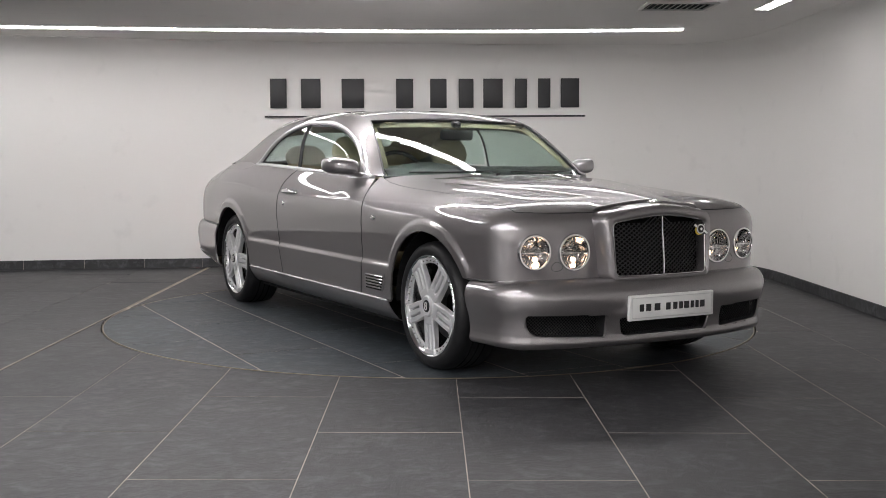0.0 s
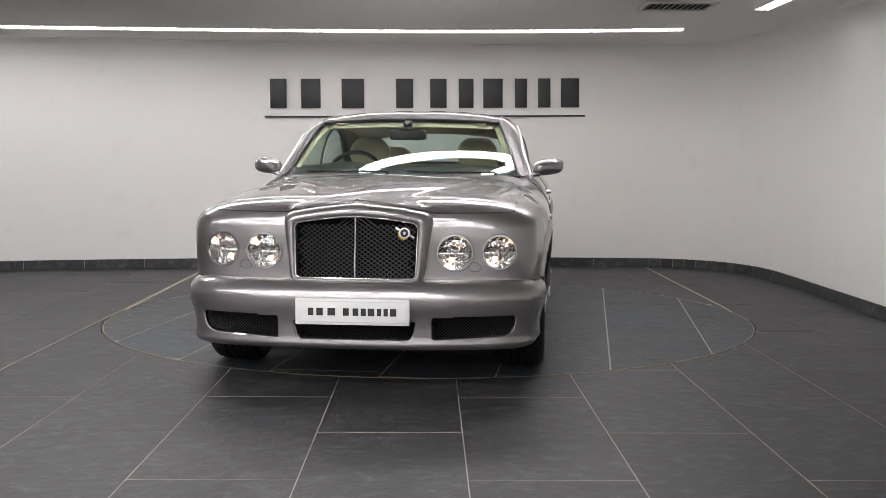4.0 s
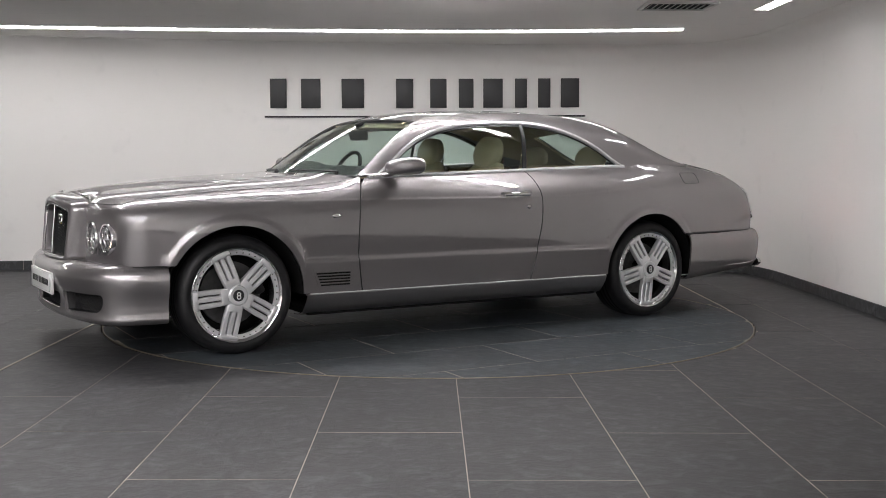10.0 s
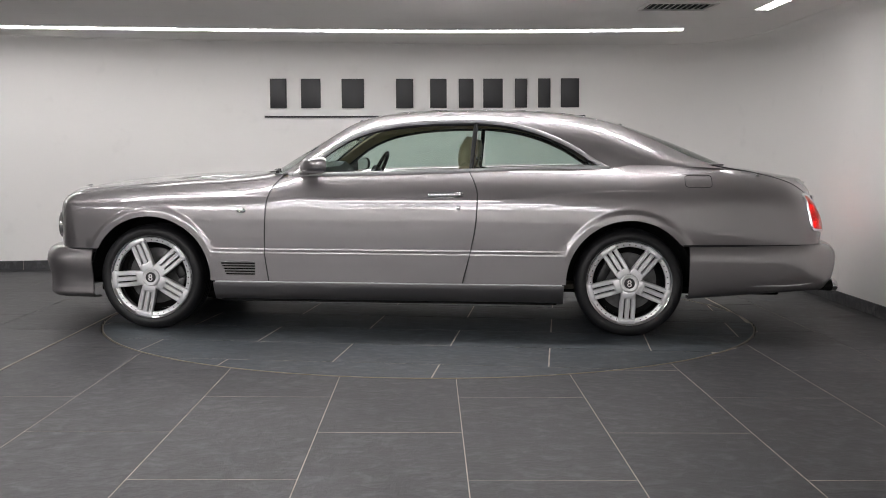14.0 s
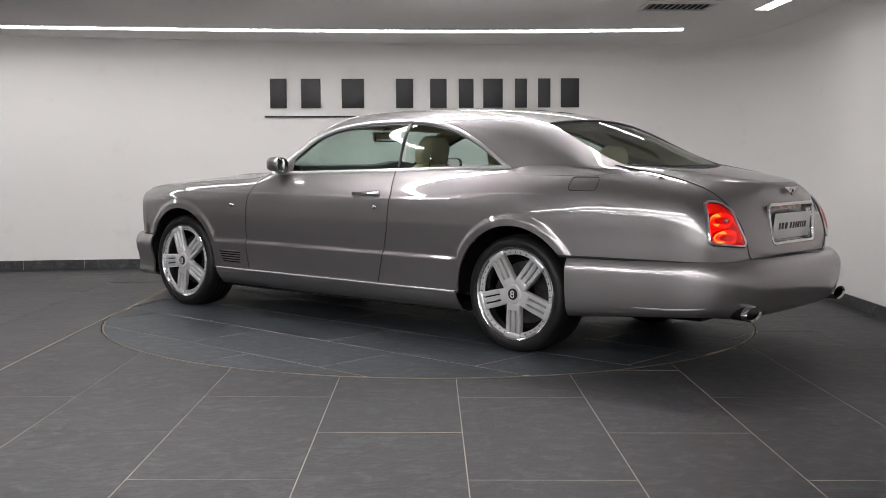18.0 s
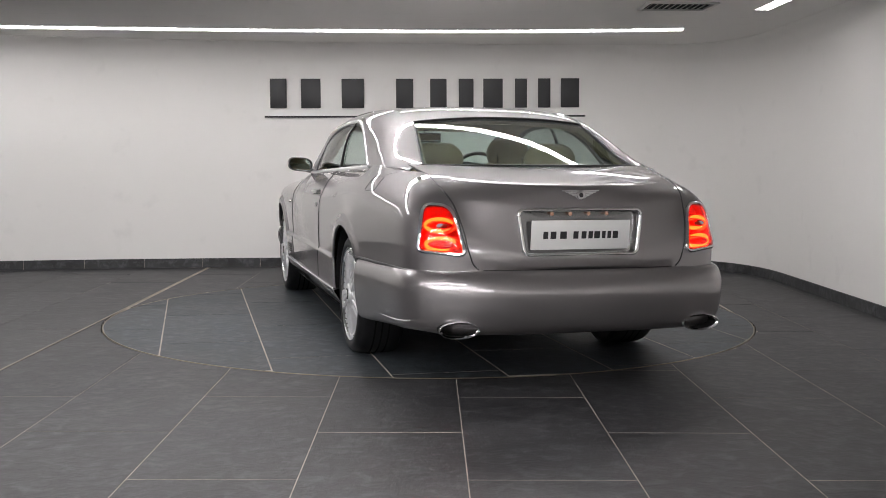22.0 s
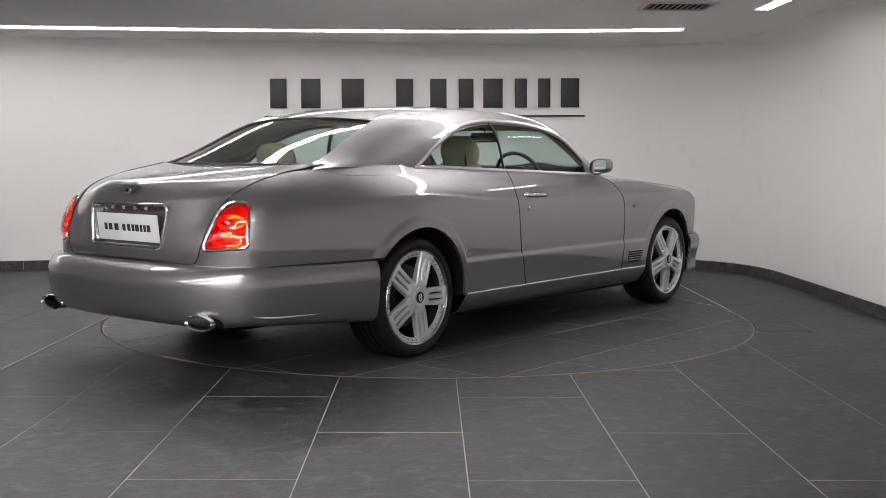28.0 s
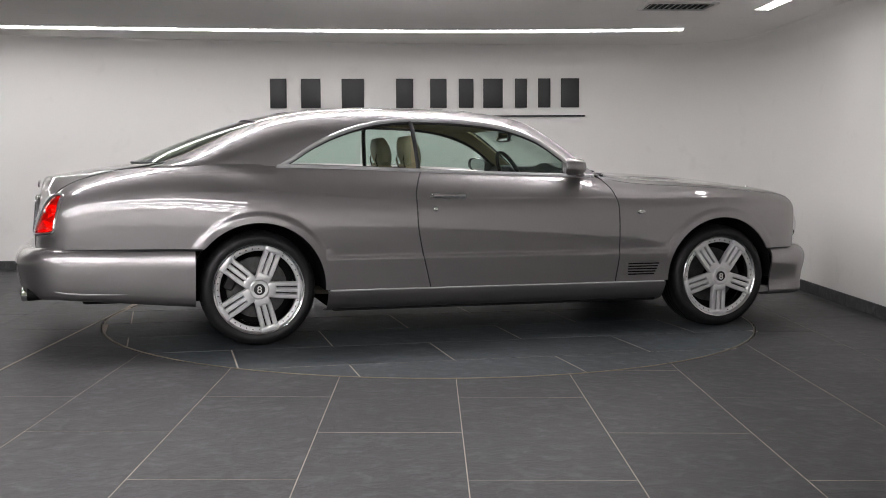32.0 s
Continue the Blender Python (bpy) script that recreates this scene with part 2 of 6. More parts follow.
def tube_data(path, radius, sides=10, closed=False, squash=(1.0, 1.0)):
    path = [Vector(p) for p in path]
    n = len(path)
    verts, faces = [], []
    up = Vector((0, 0, 1))
    for i, p in enumerate(path):
        a = path[(i - 1) % n] if closed or i else path[0]
        b = path[(i + 1) % n] if closed or i < n - 1 else path[-1]
        d = (b - a).normalized()
        s = d.cross(up)
        if s.length < 1e-3:
            s = d.cross(Vector((0, 1, 0)))
        s.normalize()
        w = s.cross(d).normalized()
        for k in range(sides):
            q = 2 * math.pi * k / sides
            verts.append(p + s * math.cos(q) * radius * squash[0] + w * math.sin(q) * radius * squash[1])
    for i in range(n if closed else n - 1):
        for k in range(sides):
            a, b = i * sides + k, i * sides + (k + 1) % sides
            c, d = ((i + 1) % n) * sides + (k + 1) % sides, ((i + 1) % n) * sides + k
            faces.append((a, d, c, b))
    if not closed:
        faces.append(tuple(range(sides)))
        faces.append(tuple(reversed(range((n - 1) * sides, n * sides))))
    return verts, faces


def tube(name, path, radius, mat, parent, label="", sides=10, closed=False, squash=(1.0, 1.0)):
    v, f = tube_data(path, radius, sides, closed, squash)
    return obj(name, mesh_of(name, v, f, mat), parent, label)


def lathe_data(profile, n=48, axis="y", centre=(0, 0, 0)):
    """Profile of (radius, along) turned about an axis."""
    verts, faces = [], []
    m = len(profile)
    for i in range(n):
        a = 2 * math.pi * i / n
        for r, h in profile:
            p = (r * math.cos(a), h, r * math.sin(a)) if axis == "y" else ((h, r * math.cos(a), r * math.sin(a)) if axis == "x" else (r * math.cos(a), r * math.sin(a), h))
            verts.append((p[0] + centre[0], p[1] + centre[1], p[2] + centre[2]))
    for i in range(n):
        for j in range(m - 1):
            a, b, c, d = i * m + j, i * m + j + 1, ((i + 1) % n) * m + j + 1, ((i + 1) % n) * m + j
            faces.append((a, b, c, d))
    return verts, faces


def lathe(name, profile, mat, parent, label="", n=48, axis="y", centre=(0, 0, 0), sharp=35.0):
    v, f = lathe_data(profile, n, axis, centre)
    me = mesh_of(name, v, f, mat, sharp)
    bm = bmesh.new()
    bm.from_mesh(me)
    bmesh.ops.remove_doubles(bm, verts=bm.verts, dist=1e-6)
    bpy.data.meshes.remove(me)
    return part(name, bm, mat, parent, label, sharp)


def box_bm(sx, sy, sz, m=Matrix(), bevel=0.0, segs=2, bm=None):
    bm = bm or bmesh.new()
    made = bmesh.ops.create_cube(bm, size=1.0, matrix=Matrix.Diagonal((sx, sy, sz, 1)))["verts"]
    if bevel:
        edges = {e for v in made for e in v.link_edges}
        out = bmesh.ops.bevel(bm, geom=list(edges), offset=bevel, segments=segs, affect="EDGES", profile=0.5)
        made = list({v for f in out["faces"] for v in f.verts} | {v for v in made if v.is_valid})
    bmesh.ops.transform(bm, matrix=m, verts=made)
    return bm


def box(name, sx, sy, sz, m, mat, parent, label="", bevel=0.0, segs=2):
    return part(name, box_bm(sx, sy, sz, m, bevel, segs), mat, parent, label)


def spline(xs, ys):
    """A smooth monotone curve through a few stations."""
    xs, ys = np.asarray(xs, float), np.asarray(ys, float)
    if xs[0] > xs[-1]:
        xs, ys = xs[::-1], ys[::-1]
    h = np.diff(xs)
    d = np.diff(ys) / h
    s = np.zeros_like(ys)
    for k in range(1, len(xs) - 1):
        if d[k - 1] * d[k] > 0:
            w1, w2 = 2 * h[k] + h[k - 1], h[k] + 2 * h[k - 1]
            s[k] = (w1 + w2) / (w1 / d[k - 1] + w2 / d[k])
    s[0], s[-1] = d[0], d[-1]

    def f(x):
        x = np.asarray(x, float)
        xc = np.clip(x, xs[0], xs[-1])
        k = np.clip(np.searchsorted(xs, xc) - 1, 0, len(xs) - 2)
        t = (xc - xs[k]) / h[k]
        return ((1 + 2 * t) * (1 - t) ** 2 * ys[k] + t * (1 - t) ** 2 * h[k] * s[k] + t * t * (3 - 2 * t) * ys[k + 1] + t * t * (t - 1) * h[k] * s[k + 1])
    return f


def smooth(a, b, x):
    t = np.clip((np.asarray(x, float) - a) / (b - a), 0, 1)
    return t * t * (3 - 2 * t)


def thing(name, label, category, m=None, group="", kind=""):
    ob = new(name)
    ob.empty_display_size = 0.1
    tagged(ob, label, category, group, kind)
    if m is not None:
        ob.matrix_basis = m
    return ob


# ---------------------------------------------------------------- room
ROOM_L, ROOM_R, ROOM_BACK = -13.0, 3.25, -12.6


def wall_y(x):
    """Plan of the gently bowed back wall and its rounded corner."""
    x = np.asarray(x, float)
    bow = 3.62 - 0.023 * (np.maximum(x, -8.0) - 1.0) ** 2 + 0.41 * np.minimum(x + 8.0, 0)
    t = np.clip((x - 1.9) / 1.35, 0, 1)
    turn = 2.0 + 1.6 * (1 - t ** 2.6) ** (1 / 2.6)
    return np.where(x > 1.9, turn, bow)


def wall_path():
    """The wall's line on plan: along the back, round the corner and down the right side."""
    pts = [(x, float(wall_y(x))) for x in np.arange(ROOM_L, 1.9, 0.25)]
    for a in np.linspace(0, math.pi / 2, 40):
        pts.append((1.9 + 1.35 * math.sin(a) ** (2 / 2.6), 2.0 + 1.6 * math.cos(a) ** (2 / 2.6)))
    return pts + [(ROOM_R, y) for y in np.linspace(1.75, ROOM_BACK, 40)]


COVE = 0.2


def build_shell():
    path = np.array(wall_path())
    along = np.gradient(path, axis=0)
    along /= np.linalg.norm(along, axis=1, keepdims=True)
    inward = np.stack([along[:, 1], -along[:, 0]], -1)
    # upright to the foot of the cove, then a quarter round into the ceiling
    section = [(0.0, z) for z in np.linspace(-0.05, CEIL - COVE, 7)]
    section += [(COVE * (1 - math.cos(a)), CEIL - COVE + (COVE - 0.003) * math.sin(a)) for a in np.linspace(0, math.pi / 2, 13)[1:]]
    P = np.array([[(p[0] + n[0] * d, p[1] + n[1] * d, z) for d, z in section] for p, n in zip(path, inward)])
    back = sheet("wall_north", P, WALLWHITE, None, thick=0.15, sharp=60)
    tagged(back, "smooth white plaster wall, bowed, with a rounded corner and coved top", "wall", kind="structure")
    for name, sx, sy, x, y in (("wall_south", ROOM_R - ROOM_L + 0.3, 0.15, (ROOM_R + ROOM_L) / 2, ROOM_BACK - 0.075),
                               ("wall_west", 0.15, float(wall_y(ROOM_L)) - ROOM_BACK, ROOM_L - 0.075, (float(wall_y(ROOM_L)) + ROOM_BACK) / 2)):
        ob = box(name, sx, sy, CEIL + 0.1, pose(x, y, CEIL / 2), WALLWHITE, None)
        tagged(ob, "plain white painted wall", "wall", kind="structure")
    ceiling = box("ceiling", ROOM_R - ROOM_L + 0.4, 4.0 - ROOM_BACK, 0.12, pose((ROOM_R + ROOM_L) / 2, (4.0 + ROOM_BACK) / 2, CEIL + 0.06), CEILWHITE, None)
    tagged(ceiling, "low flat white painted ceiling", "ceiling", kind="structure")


def strip_light(name, path, label, half=0.05, drop=0.003, glow=None):
    """A slim diffuser strip let into the ceiling, in a white frame."""
    lamp = thing(name, label, "strip light", group="ceiling strip lights")
    pts = [Vector((x, y, CEIL)) for x, y in path]
    right = []
    for i, p in enumerate(pts):
        d = (pts[min(i + 1, len(pts) - 1)] - pts[max(i - 1, 0)]).normalized()
        s = Vector((-d.y, d.x, 0))
        right.append(s)
    def rail(a, b, z0, z1):
        rows = []
        for p, s in zip(pts, right):
            A, B = p + s * a, p + s * b
            rows.append([(A.x, A.y, CEIL - z0), (A.x, A.y, CEIL - z1), (B.x, B.y, CEIL - z1), (B.x, B.y, CEIL - z0)])
        return np.array(rows)
    v, f = closed_bar(rail(-half, half, -0.002, drop))
    obj("diffuser", mesh_of("diffuser", v, f, glow or STRIP), lamp, "white glowing diffuser")
    for a, b in ((-half - 0.008, -half - 0.001), (half + 0.001, half + 0.008)):
        v, f = closed_bar(rail(a, b, -0.002, 0.002))
        obj("edge_trim", mesh_of("edge_trim", v, f, GRILLEWHITE), lamp)
    return lamp


def closed_bar(rows):
    n, m = rows.shape[:2]
    verts = rows.reshape(-1, 3)
    faces = []
    for i in range(n - 1):
        for j in range(m):
            a, b = i * m + j, i * m + (j + 1) % m
            faces.append((a, b, b + m, a + m))
    faces.append(tuple(reversed(range(m))))
    faces.append(tuple(range((n - 1) * m, n * m)))
    return verts, faces


def build_lights():
    arc = lambda x: 2.29 - (0.014 if x < -0.5 else 0.037) * (x + 0.5) ** 2
    strip_light("strip_light", [(x, arc(x)) for x in np.linspace(-7.0, 2.25, 40)], "long white led strip light curving along the ceiling before the wall", 0.085, 0.005, SOFTSTRIP)
    over = lambda x: -0.31 - 0.115 * x * x
    strip_light("strip_light", [(x, over(x)) for x in np.linspace(-3.1, 1.85, 53)], "curved white led strip light on the ceiling over the turntable")
    strip_light("strip_light", [(2.56, y) for y in np.linspace(0.7, 0.15, 6)], "straight white led strip light along the ceiling by the side wall", glow=SOFTSTRIP)
    for y, x1 in ((-4.6, 0.0), (-6.0, 0.4), (-7.4, 0.9), (-8.8, 1.8), (-10.2, 2.6), (-11.6, 2.6)):
        strip_light("strip_light", [(x, y) for x in np.linspace(-7.2, x1, 20)], "straight white led strip light across the hall ceiling", 0.045)


def build_vent():
    vent = thing("ceiling_vent", "white slatted air vent in the ceiling", "vent", pose(1.86, 0.5, CEIL))
    w, d = 0.54, 0.38
    for sx, sy, x, y in ((w, 0.03, 0, d / 2), (w, 0.03, 0, -d / 2), (0.03, d - 0.03, w / 2 - 0.015, 0), (0.03, d - 0.03, 0.015 - w / 2, 0)):
        box("frame_side", sx, sy, 0.016, pose(x, y, -0.008), GRILLEWHITE, vent, bevel=0.003)
    # flat plate whose near-black colour stands in for shade between slats
    box("backing", w - 0.06, d - 0.04, 0.004, pose(0, 0, -0.002), GAP, vent, "near-black plate standing in for shade behind the slats")
    slat = None
    for k in range(11):
        m = pose(-w / 2 + 0.05 + k * (w - 0.1) / 10, 0, -0.012, 0, -48, 0)
        if slat is None:
            slat = box("slat", 0.024, d - 0.05, 0.002, Matrix(), GRILLEWHITE, vent)
            slat.matrix_basis = m
        else:
            s = new("slat", slat.data)
            s.parent, s.matrix_basis = vent, m


def build_sign():
    """The dealer's sign: a row of plain dark bars the size of its letters, and a rule below."""
    sign = thing("wall_sign", "black sign of plain raised bars over a thin rule", "sign")
    yaw = math.degrees(math.atan2(float(wall_y(1.63) - wall_y(-1.68)), 3.31))
    sign.matrix_basis = pose(0, float(wall_y(0)) - 0.0, 0, 0, -0.6, 0)
    def wall_local(x):
        return float(wall_y(x) - wall_y(0)) - 0.014
    spans = ((473, 521), (525, 582), (594, 660), (693, 744), (754, 803), (806, 850), (847, 905), (908, 944), (949, 986), (986, 1041))
    for a, b in spans:
        x0, x1 = -1.68 + (a - 473) * 3.31 / 568, -1.68 + (b - 473) * 3.31 / 568
        box("letter_bar", (x1 - x0) * 0.6, 0.012, 0.30, pose((x0 + x1) / 2, wall_local((x0 + x1) / 2), 1.80, 0, 0, yaw), INK, sign, bevel=0.002)
    P = []
    for x in np.linspace(-1.68, 1.63, 24):
        y = wall_local(x) + 0.008
        P.append([(x, y, 1.553), (x, y - 0.012, 1.553), (x, y - 0.012, 1.571), (x, y, 1.571)])
    v, f = closed_bar(np.array(P))
    obj("rule", mesh_of("rule", v, f, INK), sign)


TILE_W, TILE_L, TILE_X, TILE_Y = 0.6045, 1.342, 0.138, -2.708


def clipped_tiles():
    """Each slate of the fixed floor as (x range, lower edge, upper edge), cut round the turntable and the wall."""
    J, R = 0.0022, TABLE_R + 0.012
    out = []
    for c in range(-22, 6):
        x0, x1 = TILE_X + c * TILE_W + J, TILE_X + (c + 1) * TILE_W - J
        x1 = min(x1, ROOM_R - 0.003)
        if x0 >= x1:
            continue
        off = TILE_Y if c % 2 == 0 else TILE_Y - TILE_L / 2
        for k in range(-9, 6):
            y0, y1 = off + k * TILE_L + 0.004, off + (k + 1) * TILE_L - 0.004
            xs = np.unique(np.concatenate([np.linspace(x0, x1, 25)]))
            top = np.minimum(y1, wall_y(xs) - 0.004)
            ring = np.sqrt(np.clip(R * R - xs * xs, 0, None))
            inside = np.abs(xs) < R
            for lo, hi in ((np.full_like(xs, y0), np.where(inside, np.minimum(top, -ring), top)), (np.where(inside, np.maximum(y0, ring), 1e9), top)):
                if (lo > 1e8).all():
                    continue
                ok = (hi - lo) > 0.004
                if not ok.any():
                    continue
                # contiguous runs
                start = None
                for i in range(len(xs) + 1):
                    if i < len(xs) and ok[i]:
                        start = i if start is None else start
                    elif start is not None:
                        if i - start >= 2:
                            out.append((xs[start:i], lo[start:i], hi[start:i]))
                        start = None
    return out


def build_floor():
    ring = []
    for a in np.linspace(0, 2 * math.pi, 121)[:-1]:
        c, s = math.cos(a), math.sin(a)
        far = 16.0
        ring.append([(c * (TABLE_R + 0.012), s * (TABLE_R + 0.012), -0.0012), (c * 5, s * 5, -0.0012), (c * far, s * far, -0.0012)])
    floor = sheet("floor", np.array(ring), GROUT, None, thick=0.05, wrap=True, flip=True)
    tagged(floor, "dark slate tiled showroom floor with pale joints", "floor", kind="structure")
    for xs, lo, hi in clipped_tiles():
        if np.ptp(lo) < 1e-6 and np.ptp(hi) < 1e-6:
            xs, lo, hi = xs[[0, -1]], lo[[0, -1]], hi[[0, -1]]
        cx, cy = (xs[0] + xs[-1]) / 2, float(np.mean((lo + hi) / 2))
        P = np.array([[(x - cx, a - cy, 0), (x - cx, b - cy, 0)] for x, a, b in zip(xs, lo, hi)])
        v, f = sheet_data(P, 0.006)
        t = obj("tile", mesh_of("tile", v, f, SLATE), floor)
        t.location = (cx, cy, random.uniform(-0.0004, 0.0004))
    y0, y1 = -12.5, float(wall_y(-2.277))
    bar = box("edging_strip", 0.012, y1 - y0, 0.006, pose(-2.279, (y0 + y1) / 2, 0), BRASS, floor, "pale metal movement strip between the tiles")


def build_skirting():
    skirt = thing("baseboard", "dark slate tile skirting along the white wall", "baseboard", kind="structure")
    path = [Vector((x, y, 0)) for x, y in wall_path()]
    dist = [0.0]
    for a, b in zip(path, path[1:]):
        dist.append(dist[-1] + (b - a).length)
    def at(d):
        k = min(max(np.searchsorted(dist, d) - 1, 0), len(path) - 2)
        t = (d - dist[k]) / max(dist[k + 1] - dist[k], 1e-9)
        return path[k].lerp(path[k + 1], t)
    d = 0.25
    H = 0.094
    while d < dist[-1] - 0.6:
        p = at(d)
        step = 0.122 if (p.x > 1.95 and p.y > 2.35) else 0.582
        n = max(2, int(step / 0.1) + 1)
        rows = []
        for q in np.linspace(d + 0.0015, d + step - 0.0015, n):
            a, b = at(q - 0.005), at(q + 0.005)
            t = (b - a).normalized()
            s = Vector((t.y, -t.x, 0))
            c = at(q)
            f0, f1 = c - s * 0.002, c + s * 0.012
            rows.append([(f0.x, f0.y, 0.001), (f1.x, f1.y, 0.001), (f1.x, f1.y, H - 0.002), (c.x + s.x * 0.01, c.y + s.y * 0.01, H), (f0.x, f0.y, H)])
        v, f = closed_bar(np.array(rows))
        obj("skirting_tile", mesh_of("skirting_tile", v, f, SKIRT), skirt)
        d += step
    # pale joint behind the tiles
    rows = []
    for i, c in enumerate(path):
        t = (path[min(i + 1, len(path) - 1)] - path[max(i - 1, 0)]).normalized()
        s = Vector((t.y, -t.x, 0))
        f1 = c + s * 0.008
        rows.append([(c.x, c.y, 0.0), (f1.x, f1.y, 0.0), (f1.x, f1.y, H - 0.006), (c.x, c.y, H - 0.006)])
    v, f = closed_bar(np.array(rows))
    obj("joint", mesh_of("joint", v, f, GROUT), skirt)


def build_turntable():
    table = thing("turntable", "round slate tiled turntable flush with the floor", "turntable")
    lathe("base_disc", [(0, -0.05), (TABLE_R - 0.007, -0.05), (TABLE_R - 0.007, -0.0012), (0, -0.0012)], GROUT, table, "pale joint bed", n=128, axis="z")
    lathe("rim", [(TABLE_R - 0.006, -0.03), (TABLE_R, -0.03), (TABLE_R, 0.0005), (TABLE_R - 0.006, 0.0005), (TABLE_R - 0.006, -0.03)], BRASS, table, "thin metal rim", n=160, axis="z")
    J, R = 0.0045, TABLE_R - 0.008
    turn = Matrix.Rotation(radians(-2.1), 4, "Z")
    for c in range(-5, 5):
        y0, y1 = 0.062 + c * 0.6 + J, 0.062 + (c + 1) * 0.6 - J
        off = (0.32 if c % 2 == 0 else 0.92)
        for k in range(-4, 3):
            x0, x1 = off + k * 1.2 + J, off + (k + 1) * 1.2 - J
            xs = np.linspace(max(x0, -R), min(x1, R), 30)
            if xs[0] >= xs[-1]:
                continue
            ring = np.sqrt(np.clip(R * R - xs * xs, 0, None))
            lo, hi = np.maximum(y0, -ring), np.minimum(y1, ring)
            ok = hi - lo > 0.003
            if ok.sum() < 2:
                continue
            xs, lo, hi = xs[ok], lo[ok], hi[ok]
            if np.ptp(lo) < 1e-6 and np.ptp(hi) < 1e-6:
                xs, lo, hi = xs[[0, -1]], lo[[0, -1]], hi[[0, -1]]
            cx, cy = (xs[0] + xs[-1]) / 2, float(np.mean((lo + hi) / 2))
            P = np.array([[(x - cx, a - cy, 0), (x - cx, b - cy, 0)] for x, a, b in zip(xs, lo, hi)])
            v, f = sheet_data(P, 0.006)
            t = obj("tile", mesh_of("tile", v, f, TABLESLATE), table)
            t.matrix_basis = turn @ pose(cx, cy, 0)
    pit = lathe("turntable_pit", [(0, -0.08), (TABLE_R + 0.012, -0.08), (TABLE_R + 0.012, -0.004)], GAP, None, n=128, axis="z")
    tagged(pit, "dark gap round the turntable in the floor", "pit", kind="structure")
    return table


# ---------------------------------------------------------------- car body surfaces (x forward, y to its left, z up)
ZW = 0.72
half_width = spline([2.35, 2.05, 1.9, 1.55, 0.95, 0.0, -0.6, -1.55, -1.9, -2.2, -2.5, -2.7, -2.9], [0.885, 0.893, 0.912, 0.941, 0.943, 0.943, 0.943, 0.952, 0.928, 0.89, 0.852, 0.843, 0.84])
crown = spline([2.40, 2.0, 1.44, 1.02, 0.85, 0.5, 0.2, -1.0, -1.7, -2.0, -2.25, -2.56, -2.75, -2.9],
               [0.905, 0.945, 0.995, 1.025, 1.05, 1.16, 1.19, 1.20, 1.20, 1.175, 1.122, 1.055, 1.015, 0.975])
power = spline([2.4, 1.2, 0.7, 0.3, -1.6, -2.1, -2.6, -2.9], [4.1, 3.4, 3.2, 2.7, 2.75, 3.3, 3.7, 3.8])
NOSE, NOSE_C, NOSE_N = 2.27, 1.95, 4.0
TAIL, TAIL_C, TAIL_N = -2.85, -2.3, 4.5
ARCH_F, ARCH_R, HUB = 1.556, -1.556, 0.345
ARCH_RAD = 0.402
belt_z = spline([0.95, 0.75, 0.07, -0.53, -1.02, -1.40, -1.9, -2.25, -2.5], [1.0, 1.012, 1.033, 1.053, 1.070, 1.078, 1.078, 1.065, 1.05])


def ledge(x, z):
    """How far the lower panel and the wheel arch lips stand proud of the side."""
    low = smooth(0.545, 0.515, z) * smooth(1.97, 1.9, x) * smooth(-1.95, -1.9, x)
    d = np.minimum(np.hypot(x - ARCH_F, z - HUB), np.hypot(x - ARCH_R, z - HUB))
    lip = smooth(0.475, 0.435, d)
    return 0.013 * np.maximum(low, lip)


def tuck(z):
    """How far the lower flank draws in towards the sill."""
    q = np.clip(0.74 - np.asarray(z, float), 0, None)
    return np.where(q < 0.14, 0.25 * q * q, 0.0049 + 0.07 * (q - 0.14))


SHOULDER = 0.003


def crease(x, z):
    """The fine shoulder line along the flank, rising over the rear wheel."""
    line = 0.878 + 0.05 * smooth(-0.7, -1.6, x)
    d = z - line
    full = np.clip((z - line + 0.12) / 0.12, 0, 1) ** 2 * smooth(line + 0.012, line, z)
    return SHOULDER * full * smooth(1.95, 1.5, x) * smooth(-2.1, -1.5, x)


def side_y(x, z):
    """Half width of the body at a station and height."""
    x, z = np.asarray(x, float), np.asarray(z, float)
    w, m, top = half_width(x), power(x), crown(x)
    t = np.clip((z - ZW) / (top - ZW), 0, 0.9999)
    y = w * (1 - t ** m) ** (1 / m)
    y = y - tuck(z)
    return y + ledge(x, z) + crease(x, z)


def around(x_or_a, b, where):
    """Body point: along the side (x), or round the nose or tail (angle from the side, 0, to the middle, 90), at height b."""
    q = np.asarray(x_or_a, float)
    b = np.asarray(b, float)
    if where == "side":
        X, dx, c = q, np.zeros_like(q), 1.0
    else:
        tip, start, n = (NOSE, NOSE_C, NOSE_N) if where == "nose" else (TAIL, TAIL_C, TAIL_N)
        s, co = np.sin(np.radians(q)), np.cos(np.radians(q))
        dx, c = (tip - start) * np.abs(s) ** (2 / n), np.abs(co) ** (2 / n)
        X = start
    bb = np.clip(b, 0, None)
    x = X + dx
    for _ in range(4):
        m = power(x)
        r = np.cos(np.clip(bb, 0, math.pi / 2)) ** (2 / m)
        x = X + dx * r
    h = np.sin(np.clip(bb, 0, math.pi / 2)) ** (2 / m)
    z = np.where(b < 0, ZW + b * 0.5, ZW + (crown(x) - ZW) * h)
    if where == "tail":
        x = X + (x - X) * (1 - 0.15 * smooth(0.66, 0.98, z))
    y = half_width(x) * c * r
    low = tuck(z)
    if where == "side":
        y = y - low + ledge(x, z) + crease(x, z)
    else:
        y = y - (low - ledge(x, z)) * c
        x = x - np.sign(dx + 1e-9) * low * 0.5 * (1 - c)
    return np.stack(np.broadcast_arrays(x, y, z), -1)


